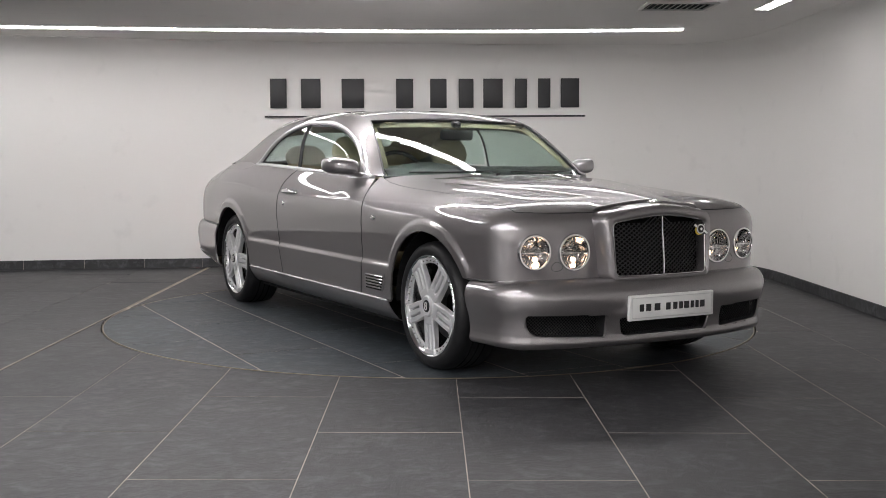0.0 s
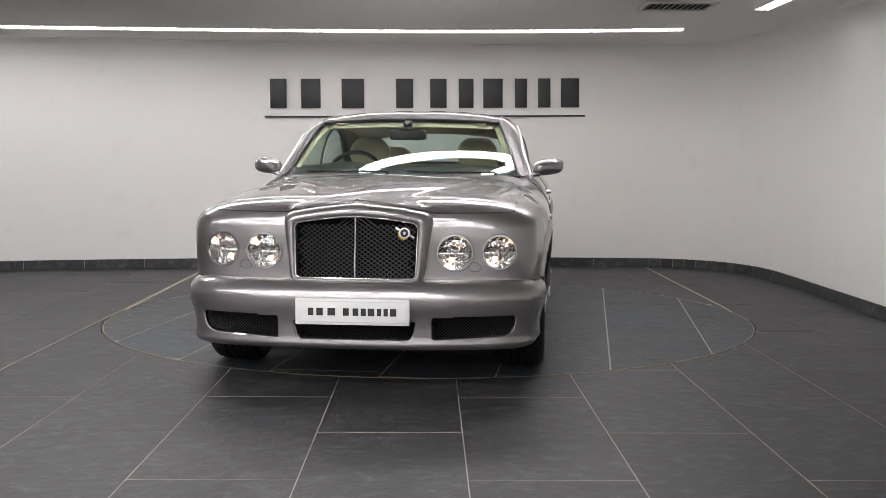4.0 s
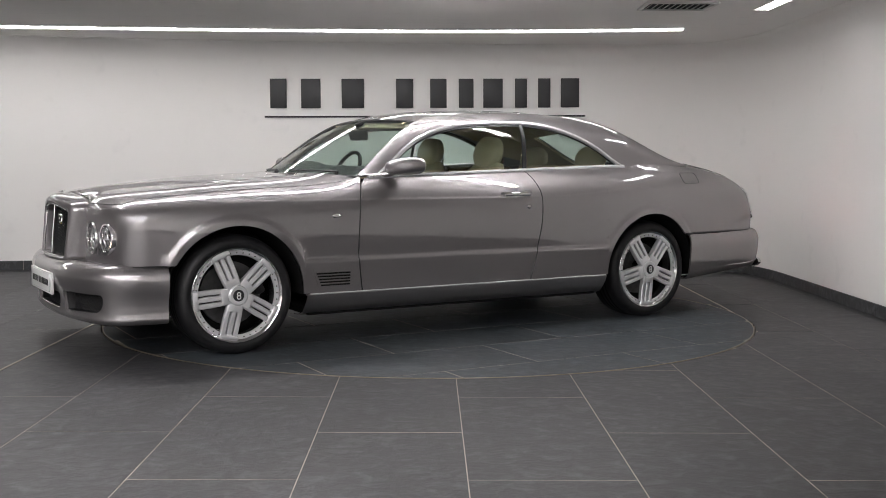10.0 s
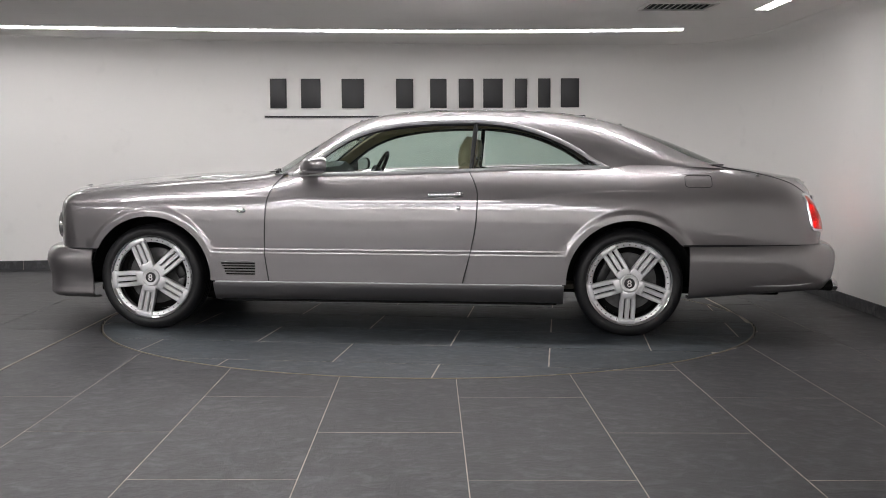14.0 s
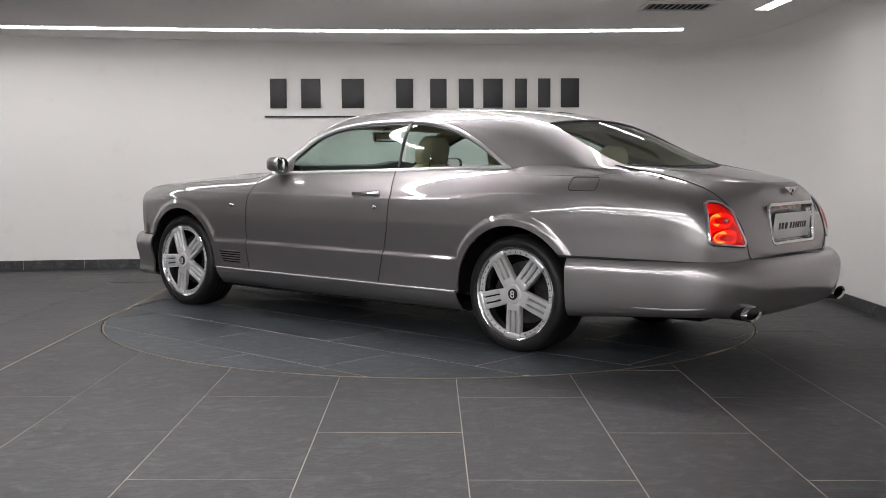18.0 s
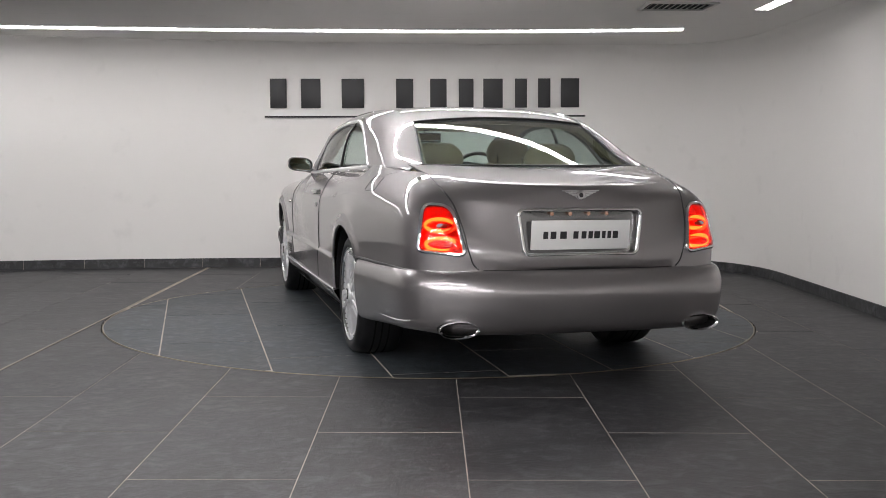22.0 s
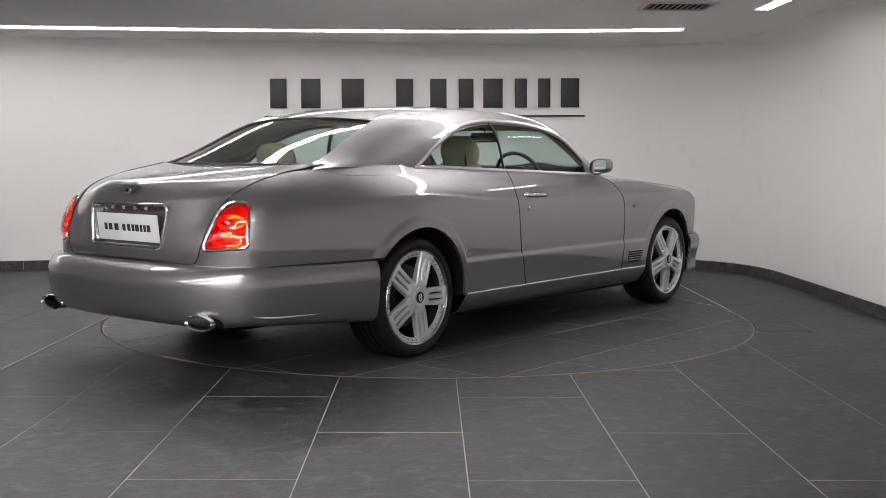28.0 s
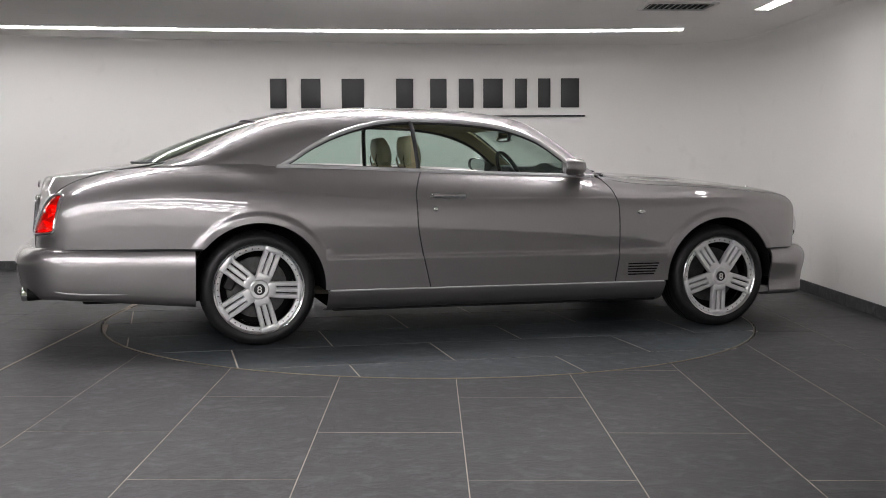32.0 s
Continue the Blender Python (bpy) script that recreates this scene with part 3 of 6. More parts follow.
def b_of_z(x, z):
    """The height angle at which the body side reaches z."""
    m = power(x)
    t = np.clip((z - ZW) / (crown(x) - ZW), 0, 1)
    return np.where(z < ZW, (z - ZW) / 0.5, np.arcsin(np.clip(t ** (m / 2), 0, 1)))


def b_of_r(x, r):
    return np.arccos(np.clip(r, 0, 1) ** (power(x) / 2))


def arch_floor(x, c, base):
    d = np.clip(ARCH_RAD ** 2 - (x - c) ** 2, 0, None)
    return np.where(np.abs(x - c) < ARCH_RAD, np.maximum(base, HUB + np.sqrt(d)), base)


# ---------------------------------------------------------------- cabin surface
roof_z = spline([0.95, 0.90, 0.6, 0.40, 0.22, 0.03, -0.37, -0.70, -1.03, -1.325, -1.62, -1.833, -2.047, -2.283, -2.36],
                [1.005, 1.028, 1.212, 1.325, 1.405, 1.448, 1.472, 1.475, 1.461, 1.427, 1.355, 1.266, 1.176, 1.092, 1.066])
LEAN = 0.09
SCREEN_TOP, REAR_TOP, REAR_FOOT = 0.60, 0.525, 0.615   # half widths of the screens at the roof, and of the rear one at its foot
cabin_m = spline([0.9, -0.57, -1.25, -1.7, -2.36], [4.5, 4.3, 3.9, 2.7, 2.3])
sweep_front = spline([0.75, 0.2, -0.4], [0.36, 0.03, 0.0])
sweep_rear = spline([-0.9, -1.5, -2.1], [0.0, -0.05, 0.34])


def swept(x, y):
    """The middle-line station whose height rules at this place: the glass is bowed in plan at both ends."""
    return x + (sweep_front(x) - sweep_rear(x)) * y * y


def cabin_w(x):
    return side_y(x, belt_z(x)) - 0.004 * smooth(-1.6, -1.4, x)


def cabin_base(x, top):
    return np.minimum(belt_z(x), top - 0.012)


def cabin(x, a):
    """Cabin shell point at station x and section angle a: 0 at the waist, 90 on the middle line."""
    x, a = np.asarray(x, float), np.radians(np.asarray(a, float))
    m = cabin_m(x)
    y = cabin_w(x) * np.cos(a).clip(0, 1) ** (2 / m) * (1 - LEAN * np.sin(a).clip(0, 1) ** (2 / m))
    top = roof_z(swept(x, y))
    low = cabin_base(x, top)
    z = low + (top - low) * np.sin(a).clip(0, 1) ** (2 / m)
    return np.stack(np.broadcast_arrays(x, y, z), -1)


def cabin_u(x, y):
    """How high on the cabin's section a width lies, 0 at the waist and 1 on the middle line."""
    m = cabin_m(x)
    k = np.clip(np.abs(y) / cabin_w(x), 0, 1)
    u = np.full(np.broadcast(k, m).shape, 0.8)
    for _ in range(30):
        u = 0.5 * u + 0.5 * (1 - np.clip(k / (1 - LEAN * u), 0, 1) ** m) ** (1 / m)
    return u


def cabin_top(x, y):
    top = roof_z(swept(x, y))
    low = cabin_base(x, top)
    return low + (top - low) * cabin_u(x, y)


def angle_of_y(x, y):
    return np.degrees(np.arcsin(np.clip(cabin_u(x, y), 0, 1) ** (cabin_m(x) / 2)))


def angle_of_z(x, z):
    lo, hi = 0.0, 80.0
    for _ in range(22):
        mid = (lo + hi) / 2
        if float(cabin(x, mid)[..., 2]) < z:
            lo = mid
        else:
            hi = mid
    return lo


# top of the side glass, front tip to rear tip
window_z = spline([0.60, 0.467, 0.357, 0.247, 0.064, -0.121, -0.306, -0.555, -0.753, -0.904, -1.055, -1.208, -1.33, -1.40],
                  [1.018, 1.115, 1.198, 1.261, 1.321, 1.351, 1.364, 1.369, 1.353, 1.321, 1.270, 1.196, 1.118, 1.079])


def ws_edge(v):
    """Windscreen side edge, 0 at the base."""
    return 0.71 + (0.204 - 0.71) * v, 0.752 + (SCREEN_TOP - 0.752) * v


def bl_edge(v):
    """Rear window side edge, 0 at the top."""
    return -1.508 + (-2.098 + 1.508) * v, REAR_TOP + (REAR_FOOT - REAR_TOP) * v


def door_front(z):
    return spline([0.3, 0.56, 0.81, 0.93, 1.0, 1.03], [0.764, 0.794, 0.785, 0.755, 0.70, 0.66])(z)


def door_rear(z):
    return spline([0.3, 0.35, 0.54, 0.74, 0.90, 0.98, 1.05], [-0.485, -0.497, -0.543, -0.578, -0.584, -0.563, -0.525])(z)


def cos_span(a, b, n):
    return a + (b - a) * (0.5 - 0.5 * np.cos(np.linspace(0, math.pi, n)))


def deck_z(x, y):
    """Height of the rear deck at a place."""
    k = (np.clip((TAIL_C - x) / (TAIL_C - TAIL) / 0.91, 0, 0.999) ** TAIL_N + (abs(y) / half_width(x)) ** TAIL_N) ** (1 / TAIL_N)
    side = abs(y) / half_width(x)
    rho = k if x < TAIL_C else side
    m = float(power(x))
    return float(ZW + (crown(x) - ZW) * (1 - np.clip(rho, 0, 0.999) ** m) ** (1 / m))


LID_EDGE = spline([1.5, 1.06, 0.44, 0.09, -0.08, -0.18, -0.235], [0.66, 0.652, 0.605, 0.582, 0.556, 0.54, 0.512])


def boot_rim(n):
    """The boot lid's side edge on the body, from the rear window to the bumper."""
    pts = []
    for x in np.linspace(-2.085, -2.30, 12)[:-1]:
        y = 0.68 - 0.02 * (-2.085 - x) / 0.2
        pts.append((x, y, deck_z(x, y)))
    path = []
    for b in np.linspace(1.5, -0.232, 90):
        # round the tail at the lid's width
        want = float(LID_EDGE(b))
        lo, hi = 0.0, 89.9
        for _ in range(24):
            a = (lo + hi) / 2
            q = around(np.array(a), np.array(b), "tail")
            lo, hi = (a, hi) if q[1] > want else (lo, a)
        if abs(q[1] - want) < 0.01:
            path.append((float(q[0]), float(q[1]), float(q[2])))
    pts += [q for q in path if q[0] < -2.302]
    P = np.array(pts)
    d = np.concatenate([[0], np.cumsum(np.linalg.norm(np.diff(P, axis=0), axis=1))])
    u = np.linspace(0, d[-1], n)
    return np.stack([np.interp(u, d, P[:, i]) for i in range(3)], -1)


def build_seams(body):
    """Dark shut lines between the panels."""
    for s in (1, -1):
        for f, z0, z1, in ((door_front, 0.335, 0.985), (door_rear, 0.335, 1.045)):
            path = []
            for z in np.linspace(z0, z1, 30):
                x = float(f(z))
                path.append((x, s * (float(side_y(x, z)) - 0.0015), z))
            tube("shut_line", path, 0.0050, BLACK, body, "thin dark shut line", sides=6)
        path = [(x, s * (float(side_y(x, 0.329)) - 0.003), 0.3295) for x in np.linspace(1.14, -1.14, 30)]
        tube("shut_line", path, 0.0036, BLACK, body, "thin dark shut line", sides=6)
        # bumper joints
        path = []
        for a in np.linspace(84, 0, 44):
            x_est = NOSE_C + (NOSE - NOSE_C) * math.sin(math.radians(a)) ** (2 / NOSE_N)
            p = around(np.array(a), b_of_z(x_est, 0.5285), "nose")
            path.append((float(p[0]) - 0.001, s * (float(p[1]) - 0.001), float(p[2])))
        tube("shut_line", path, 0.0055, BLACK, body, "dark joint over the bumper", sides=6)
        # rear joint: black tube also stands in for the shadow line on the ledge
        path = [(x, s * (float(side_y(x, 0.5895)) + 0.006), 0.590) for x in np.linspace(ARCH_R - 0.33, TAIL_C, 14)]
        for a in np.linspace(2, 88, 40):
            x_est = TAIL_C + (TAIL - TAIL_C) * math.sin(math.radians(a)) ** (2 / TAIL_N)
            p = around(np.array(a), b_of_z(x_est, 0.5895), "tail")
            path.append((float(p[0]) - 0.006, s * (float(p[1]) + 0.005), 0.590))
        tube("shut_line", path, 0.0075, BLACK, body, "dark joint over the bumper", sides=6)
        # bonnet edge
        path = []
        for x in np.linspace(0.80, 2.05, 30):
            b = float(b_of_r(x, 0.766 / float(half_width(x))))
            p = around(np.array(x), np.array(b), "side") if x < NOSE_C else None
            if p is None:
                break
            path.append((float(p[0]), s * float(p[1]), float(p[2]) - 0.002))
        for a in np.linspace(0, 82.5, 44):
            Y = float(half_width(2.05) * np.cos(np.radians(a)) ** (2 / NOSE_N))
            p = around(np.array(a), b_of_r(2.1, min(0.918, 0.766 / max(Y, 1e-6))), "nose")
            path.append((float(p[0]), s * float(p[1]), float(p[2]) - 0.002))
        tube("shut_line", path, 0.0036, BLACK, body, "thin dark shut line", sides=6)
        # gap under the boot lid
        path = [(-2.856 + 0.042 * (y / 0.52) ** 2, s * y, 0.5925) for y in np.linspace(0.0, 0.53, 16)]
        tube("shut_line", path, 0.0085, BLACK, body, "dark gap under the boot lid", sides=8)
        # boot lid edge
        path = [(q[0], s * (q[1] + 0.002), q[2] - 0.0005) for q in boot_rim(60)]
        tube("shut_line", path, 0.0042, BLACK, body, "thin dark shut line", sides=6)


def build_body(car):
    body = new("body")
    body.parent = car
    tagged(body, "grey metallic painted bodywork")
    # ---- front wings: round the nose from the grille to the door
    hood_r = lambda x, Y: np.minimum(0.92, 0.768 / np.maximum(Y, 1e-6))
    angles = np.linspace(84.5, 0, 70)
    nose_cols, bs = [], []
    for a in angles:
        Y = float(half_width(2.05) * np.cos(np.radians(a)) ** (2 / NOSE_N))
        rr = hood_r(2.1, Y)
        x_est = NOSE_C + (NOSE - NOSE_C) * math.sin(math.radians(a)) ** (2 / NOSE_N)
        zlo = float(arch_floor(np.array(x_est), ARCH_F, 0.53))
        B = np.linspace(float(b_of_z(x_est, zlo)), float(b_of_r(2.1, rr)), 96)
        nose_cols.append(around(np.full_like(B, a), B, "nose"))
    xs = np.concatenate([cos_span(NOSE_C, ARCH_F - ARCH_RAD, 50)[1:], np.linspace(ARCH_F - ARCH_RAD, 0.77, 22)[1:]])
    for x in xs:
        zlo = float(arch_floor(np.array(x), ARCH_F, 0.53 if x > ARCH_F else 0.332))
        rr = hood_r(x, half_width(x))
        B = np.linspace(float(b_of_z(x, zlo)), float(b_of_r(x, rr)), 96)
        P = around(np.full_like(B, x), B, "side")
        if x < 1.1:
            xd = door_front(P[:, 2]) + 0.003
            X = 1.1 + (x - 1.1) * (1.1 - xd) / (1.1 - 0.77)
            P = around(X, B, "side")
        nose_cols.append(P)
    P = np.array(nose_cols)
    mid = (P[:-1, :-1] + P[1:, 1:]) / 2
    holes = np.zeros(mid.shape[:2], bool)
    for y, z, r in LAMPS_F:
        holes |= (np.hypot(mid[..., 1] - y, mid[..., 2] - z) < r) & (mid[..., 0] > 2.0)
    mirrored("front_wing", P, PAINT, body, thick=0.012, skip=holes)

    # ---- bonnet
    ys = np.linspace(-1, 1, 61)
    vs = np.linspace(0, 1, 70)
    edge = 0.764
    rows = []
    for s in ys:
        y = s * edge
        n = NOSE_N
        k = (abs(y) / float(half_width(2.15))) ** n
        xf = NOSE_C + (NOSE - NOSE_C) * max(0.916 ** n - k, 0.0) ** (1 / n)
        xb = 0.945 - 0.20 * s * s
        x = xb + (xf - xb) * vs
        rho = (np.clip((x - NOSE_C) / (NOSE - NOSE_C), 0, 1) ** n + (abs(y) / half_width(x)) ** n) ** (1 / n)
        m = power(x)
        z0 = ZW + (crown(x) - ZW) * (1 - np.clip(rho, 0, 1) ** m) ** (1 / m)
        spine = spline([2.30, 2.2, 2.0, 1.44, 1.02, 0.8], [0.914, 0.936, 0.966, 1.018, 1.036, 1.034])(x) - (0.05 + 0.11 * smooth(1.2, 2.25, x)) * abs(y) ** 1.35
        yb = 0.335 + 0.23 * (2.25 - x) / 1.3
        w = smooth(yb + 0.03, yb - 0.012, abs(y) * np.ones_like(x))
        z = z0 + np.maximum(spine - z0, 0) * w
        rows.append(np.stack([x, np.full_like(x, y), z], -1))
    sheet("bonnet", np.array(rows), PAINT, body, thick=0.012, flip=True)

    # ---- doors
    for half in (1,):
        U, V = np.linspace(0, 1, 40), np.linspace(0, 1, 130)
        rows = []
        for u in U:
            col = []
            z = 0.332 + (belt_z(0.1) - 0.006 - 0.332) * V
            for _ in range(3):
                xf, xr = door_front(z) - 0.002, door_rear(z) + 0.002
                x = xf + (xr - xf) * u
                z = 0.332 + (belt_z(x) - 0.006 - 0.332) * V
            rows.append(np.stack([x, side_y(x, z), z], -1))
        doors = mirrored("door", np.array(rows), PAINT, body, thick=0.014)

    # ---- rear quarters: from the door round to the boot lid
    cols = []
    xs = np.concatenate([np.linspace(-0.54, ARCH_R + ARCH_RAD, 22)[:-1], cos_span(ARCH_R + ARCH_RAD, ARCH_R - ARCH_RAD, 50), np.linspace(ARCH_R - ARCH_RAD, TAIL_C, 14)[1:]])
    for x in xs:
        zlo = float(arch_floor(np.array(x), ARCH_R, 0.332 if x > ARCH_R else 0.592))
        B = np.linspace(float(b_of_z(x, zlo)), float(b_of_z(x, belt_z(x))), 110)
        P = around(np.full_like(B, x), B, "side")
        if x > -1.0:
            xd = door_rear(P[:, 2]) - 0.002
            X = -1.0 + (x + 1.0) * (xd + 1.0) / (-0.54 + 1.0)
            B = np.array([float(b_of_z(X[i], zlo)) + (float(b_of_z(X[i], belt_z(X[i]))) - float(b_of_z(X[i], zlo))) * i / 109 for i in range(110)])
            P = around(X, B, "side")
        cols.append(P)
    for a in np.linspace(0, 75, 54)[1:]:
        x_est = TAIL_C + (TAIL - TAIL_C) * math.sin(math.radians(a)) ** (2 / TAIL_N)
        top = float(b_of_z(TAIL_C, belt_z(TAIL_C)))
        rr = math.cos(top) ** (2 / float(power(TAIL_C)))
        want = rr + (0.66 - rr) * float(smooth(0, 25, a))
        top = float(b_of_r(x_est, want))
        B = np.linspace(float(b_of_z(x_est, 0.592)), top, 110)
        cols.append(around(np.full_like(B, a), B, "tail"))
    P = np.array(cols)
    mid = (P[:-1, :-1] + P[1:, 1:]) / 2
    rim = boot_rim(60)
    low = rim[rim[:, 0] < -2.5]
    lid = np.interp(mid[..., 2], low[::-1, 2], low[::-1, 1])
    holes = (in_tail_lamp(mid) & (mid[..., 0] < -2.4)) | ((mid[..., 1] < lid - 0.012) & (mid[..., 0] < -2.5) & (mid[..., 2] < 0.985))
    mirrored("rear_quarter", P, PAINT, body, thick=0.012, skip=holes)

    # ---- boot lid: deck and tail in one pressing
    prof = boot_profile(90)
    rim = boot_rim(90)
    rows = []
    for s in np.linspace(-1, 1, 81):
        col = []
        for k, (x, z, hw) in enumerate(prof):
            cx, cz = x, z
            ex, ey, ez = rim[k]
            edge = abs(s) ** (2.3 + 1.3 * float(smooth(1.0, 0.9, z)))
            col.append((cx + (ex - cx) * edge, s * ey, cz + (ez - cz) * edge))
        rows.append(col)
    P = np.array(rows)
    mid = (P[:-1, :-1] + P[1:, 1:]) / 2
    plate_well = (np.abs(mid[..., 1]) < 0.305) & (np.abs(mid[..., 2] - 0.779) < 0.099) & (mid[..., 0] < -2.7)
    sheet("boot_lid", P, PAINT, body, thick=0.012, skip=plate_well)

    # ---- sills
    rows = []
    for x in np.linspace(1.135, -1.140, 40):
        col = []
        for z, d in ((0.185, -0.20), (0.19, -0.125), (0.21, -0.068), (0.25, -0.033), (0.285, -0.010), (0.310, 0.001), (0.322, 0.002), (0.326, -0.02)):
            col.append((x, float(side_y(0.0, 0.4)) + d, z))
        rows.append(col)
    mirrored("sill", np.array(rows), PAINT, body, thick=0.006)
    for s in (1, -1):
        y = s * (float(side_y(0.0, 0.4)) + 0.005)
        tube("sill_trim", [(x, y, 0.327) for x in np.linspace(1.12, -1.13, 12)], 0.0055, BRIGHT, body, "thin bright sill trim", sides=8)

    # ---- roof, cant rails and pillars
    rows = []
    for s in np.linspace(-1, 1, 45):
        v = np.linspace(0, 1, 56)
        yw = SCREEN_TOP + (REAR_TOP - SCREEN_TOP) * v
        y = s * yw
        x0 = 0.265 - 0.061 * s * s
        x1 = -1.548 + 0.04 * s * s
        x = x0 + (x1 - x0) * v
        p = 2.0 + 0.9 * smooth(0, 0.2, v) * smooth(1, 0.8, v)
        xm, xe = 0.265 + (-1.548 - 0.265) * v, 0.204 + (-1.508 - 0.204) * v
        mid, side = cabin_top(xm, np.zeros_like(v)), cabin_top(xe, yw)
        rows.append(np.stack([x, y, mid + (side - mid) * abs(s) ** p], -1))
    sheet("roof", np.array(rows), PAINT, body, thick=0.01)
    cols = []
    S = np.linspace(0, 1, 120)
    for s in S:
        if s < 0.25:
            v = s / 0.25
            xi, yi = ws_edge(v)
            xo = 0.62 + (0.15 - 0.62) * v
        elif s < 0.7:
            v = (s - 0.25) / 0.45
            xi, yi = 0.204 + (-1.508 - 0.204) * v, SCREEN_TOP + (REAR_TOP - SCREEN_TOP) * v
            xo = 0.15 + (-1.15 - 0.15) * v
        else:
            v = (s - 0.7) / 0.3
            xi, yi = bl_edge(v)
            xo = -1.15 + (-1.40 + 1.15) * min(v / 0.3, 1) + (-2.20 + 1.40) * max((v - 0.3) / 0.7, 0)
        ai = float(angle_of_y(xi, yi))
        ao = float(angle_of_z(xo, float(window_z(xo)) + 0.004)) if xo > -1.40 else 0.0
        w = np.linspace(0, 1, 22)
        cols.append(cabin(xi + (xo - xi) * w, ai + (ao - ai) * w))
    mirrored("roof_pillar", np.array(cols), PAINT, body, thick=0.01, flip=False)
    # soft hollow where the rear pillar runs out into the shoulder
    cols = []
    for x in np.linspace(-1.43, -2.13, 40):
        reach = float(smooth(-1.40, -1.56, x) * smooth(-2.20, -1.98, x))
        belt = float(belt_z(x))
        top = float(roof_z(swept(x, 0.7)))
        up, down = 0.004 + min(0.05, 0.4 * (top - belt)) * reach, 0.004 + 0.035 * reach
        a1 = float(angle_of_z(x, belt + up))
        p1, q1 = cabin(np.array(x), np.array(a1)), cabin(np.array(x), np.array(a1 + 1.5))
        p0, q0 = (np.array([x, float(side_y(x, belt - d)), belt - d]) for d in (down, down + 0.006))
        t0, t1 = p0 - q0, q1 - p1
        span = np.linalg.norm(p1 - p0)
        t0, t1 = t0 / np.linalg.norm(t0) * span, t1 / np.linalg.norm(t1) * span
        w = np.linspace(0, 1, 14)[:, None]
        h = (1 + 2 * w) * (1 - w) ** 2 * p0 + w * (1 - w) ** 2 * t0 + w * w * (3 - 2 * w) * p1 + w * w * (w - 1) * t1
        cols.append(h + np.array([0, 0.0008, 0.0008]))
    mirrored("shoulder_fillet", np.array(cols), PAINT, body, thick=0.001)
    build_seams(body)
    return body, doors


def boot_profile(n):
    """Boot lid middle line: x, z and half width, from the rear window to the bumper."""
    pts = [(-2.25, 1.092, 0.68), (-2.45, 1.066, 0.665), (-2.65, 1.034, 0.61), (-2.755, 1.014, 0.565), (-2.795, 1.003, 0.545), (-2.811, 0.98, 0.535),
           (-2.819, 0.94, 0.528), (-2.838, 0.84, 0.522), (-2.86, 0.72, 0.52), (-2.868, 0.66, 0.518), (-2.864, 0.615, 0.505), (-2.850, 0.600, 0.49)]
    t = np.linspace(0, 1, len(pts))
    fx, fz, fw = (spline(t, [p[k] for p in pts]) for k in range(3))
    T = np.linspace(0, 1, n)
    return list(zip(fx(T).tolist(), fz(T).tolist(), fw(T).tolist()))


LAMPS_F = ((0.477, 0.672, 0.084), (0.694, 0.676, 0.079))


def lamp_outline(n=14):
    """Rear lamp outline in (y, z): a leaning quadrilateral with rounded corners."""
    corners = [(0.748, 0.912), (0.786, 0.69), (0.578, 0.672), (0.622, 0.905)]
    radii = (0.05, 0.03, 0.035, 0.06)
    out = []
    for k in range(4):
        p, a, b = Vector((*corners[k], 0)), Vector((*corners[k - 1], 0)), Vector((*corners[(k + 1) % 4], 0))
        da, db = (a - p).normalized() * radii[k], (b - p).normalized() * radii[k]
        for t in np.linspace(0, 1, n):
            q = (p + da) * (1 - t) ** 2 + p * 2 * t * (1 - t) + (p + db) * t * t
            out.append((q.x, q.y))
    return out


def in_tail_lamp(mid):
    """Which cells lie within the rear lamp's outline."""
    y, z = mid[..., 1], mid[..., 2]
    poly = lamp_outline(6)
    cy, cz = 0.684, 0.795
    poly = [(cy + (a - cy) * 0.97, cz + (b - cz) * 0.97) for a, b in poly]
    inside = np.zeros(y.shape, bool)
    j = len(poly) - 1
    for i in range(len(poly)):
        (yi, zi), (yj, zj) = poly[i], poly[j]
        hit = ((zi > z) != (zj > z)) & (y < (yj - yi) * (z - zi) / (zj - zi + 1e-12) + yi)
        inside ^= hit
        j = i
    return inside


CURVES = {}


def end_x(where, y, z):
    """Where the nose or tail lies at a width and height."""
    key = (where, round(float(z), 3))
    if key not in CURVES:
        tip, start, n = (NOSE, NOSE_C, NOSE_N) if where == "nose" else (TAIL, TAIL_C, TAIL_N)
        a = np.linspace(0, 89.9, 160)
        x_est = start + (tip - start) * np.sin(np.radians(a)) ** (2 / n)
        p = around(a, b_of_z(x_est, key[1]), where)
        CURVES[key] = (p[::-1, 1].copy(), p[::-1, 0].copy())
    ys, xs = CURVES[key]
    return float(np.interp(y, ys, xs))


def tail_x(y, z):
    return end_x("tail", y, z)


def nose_x(y, z):
    return end_x("nose", y, z)


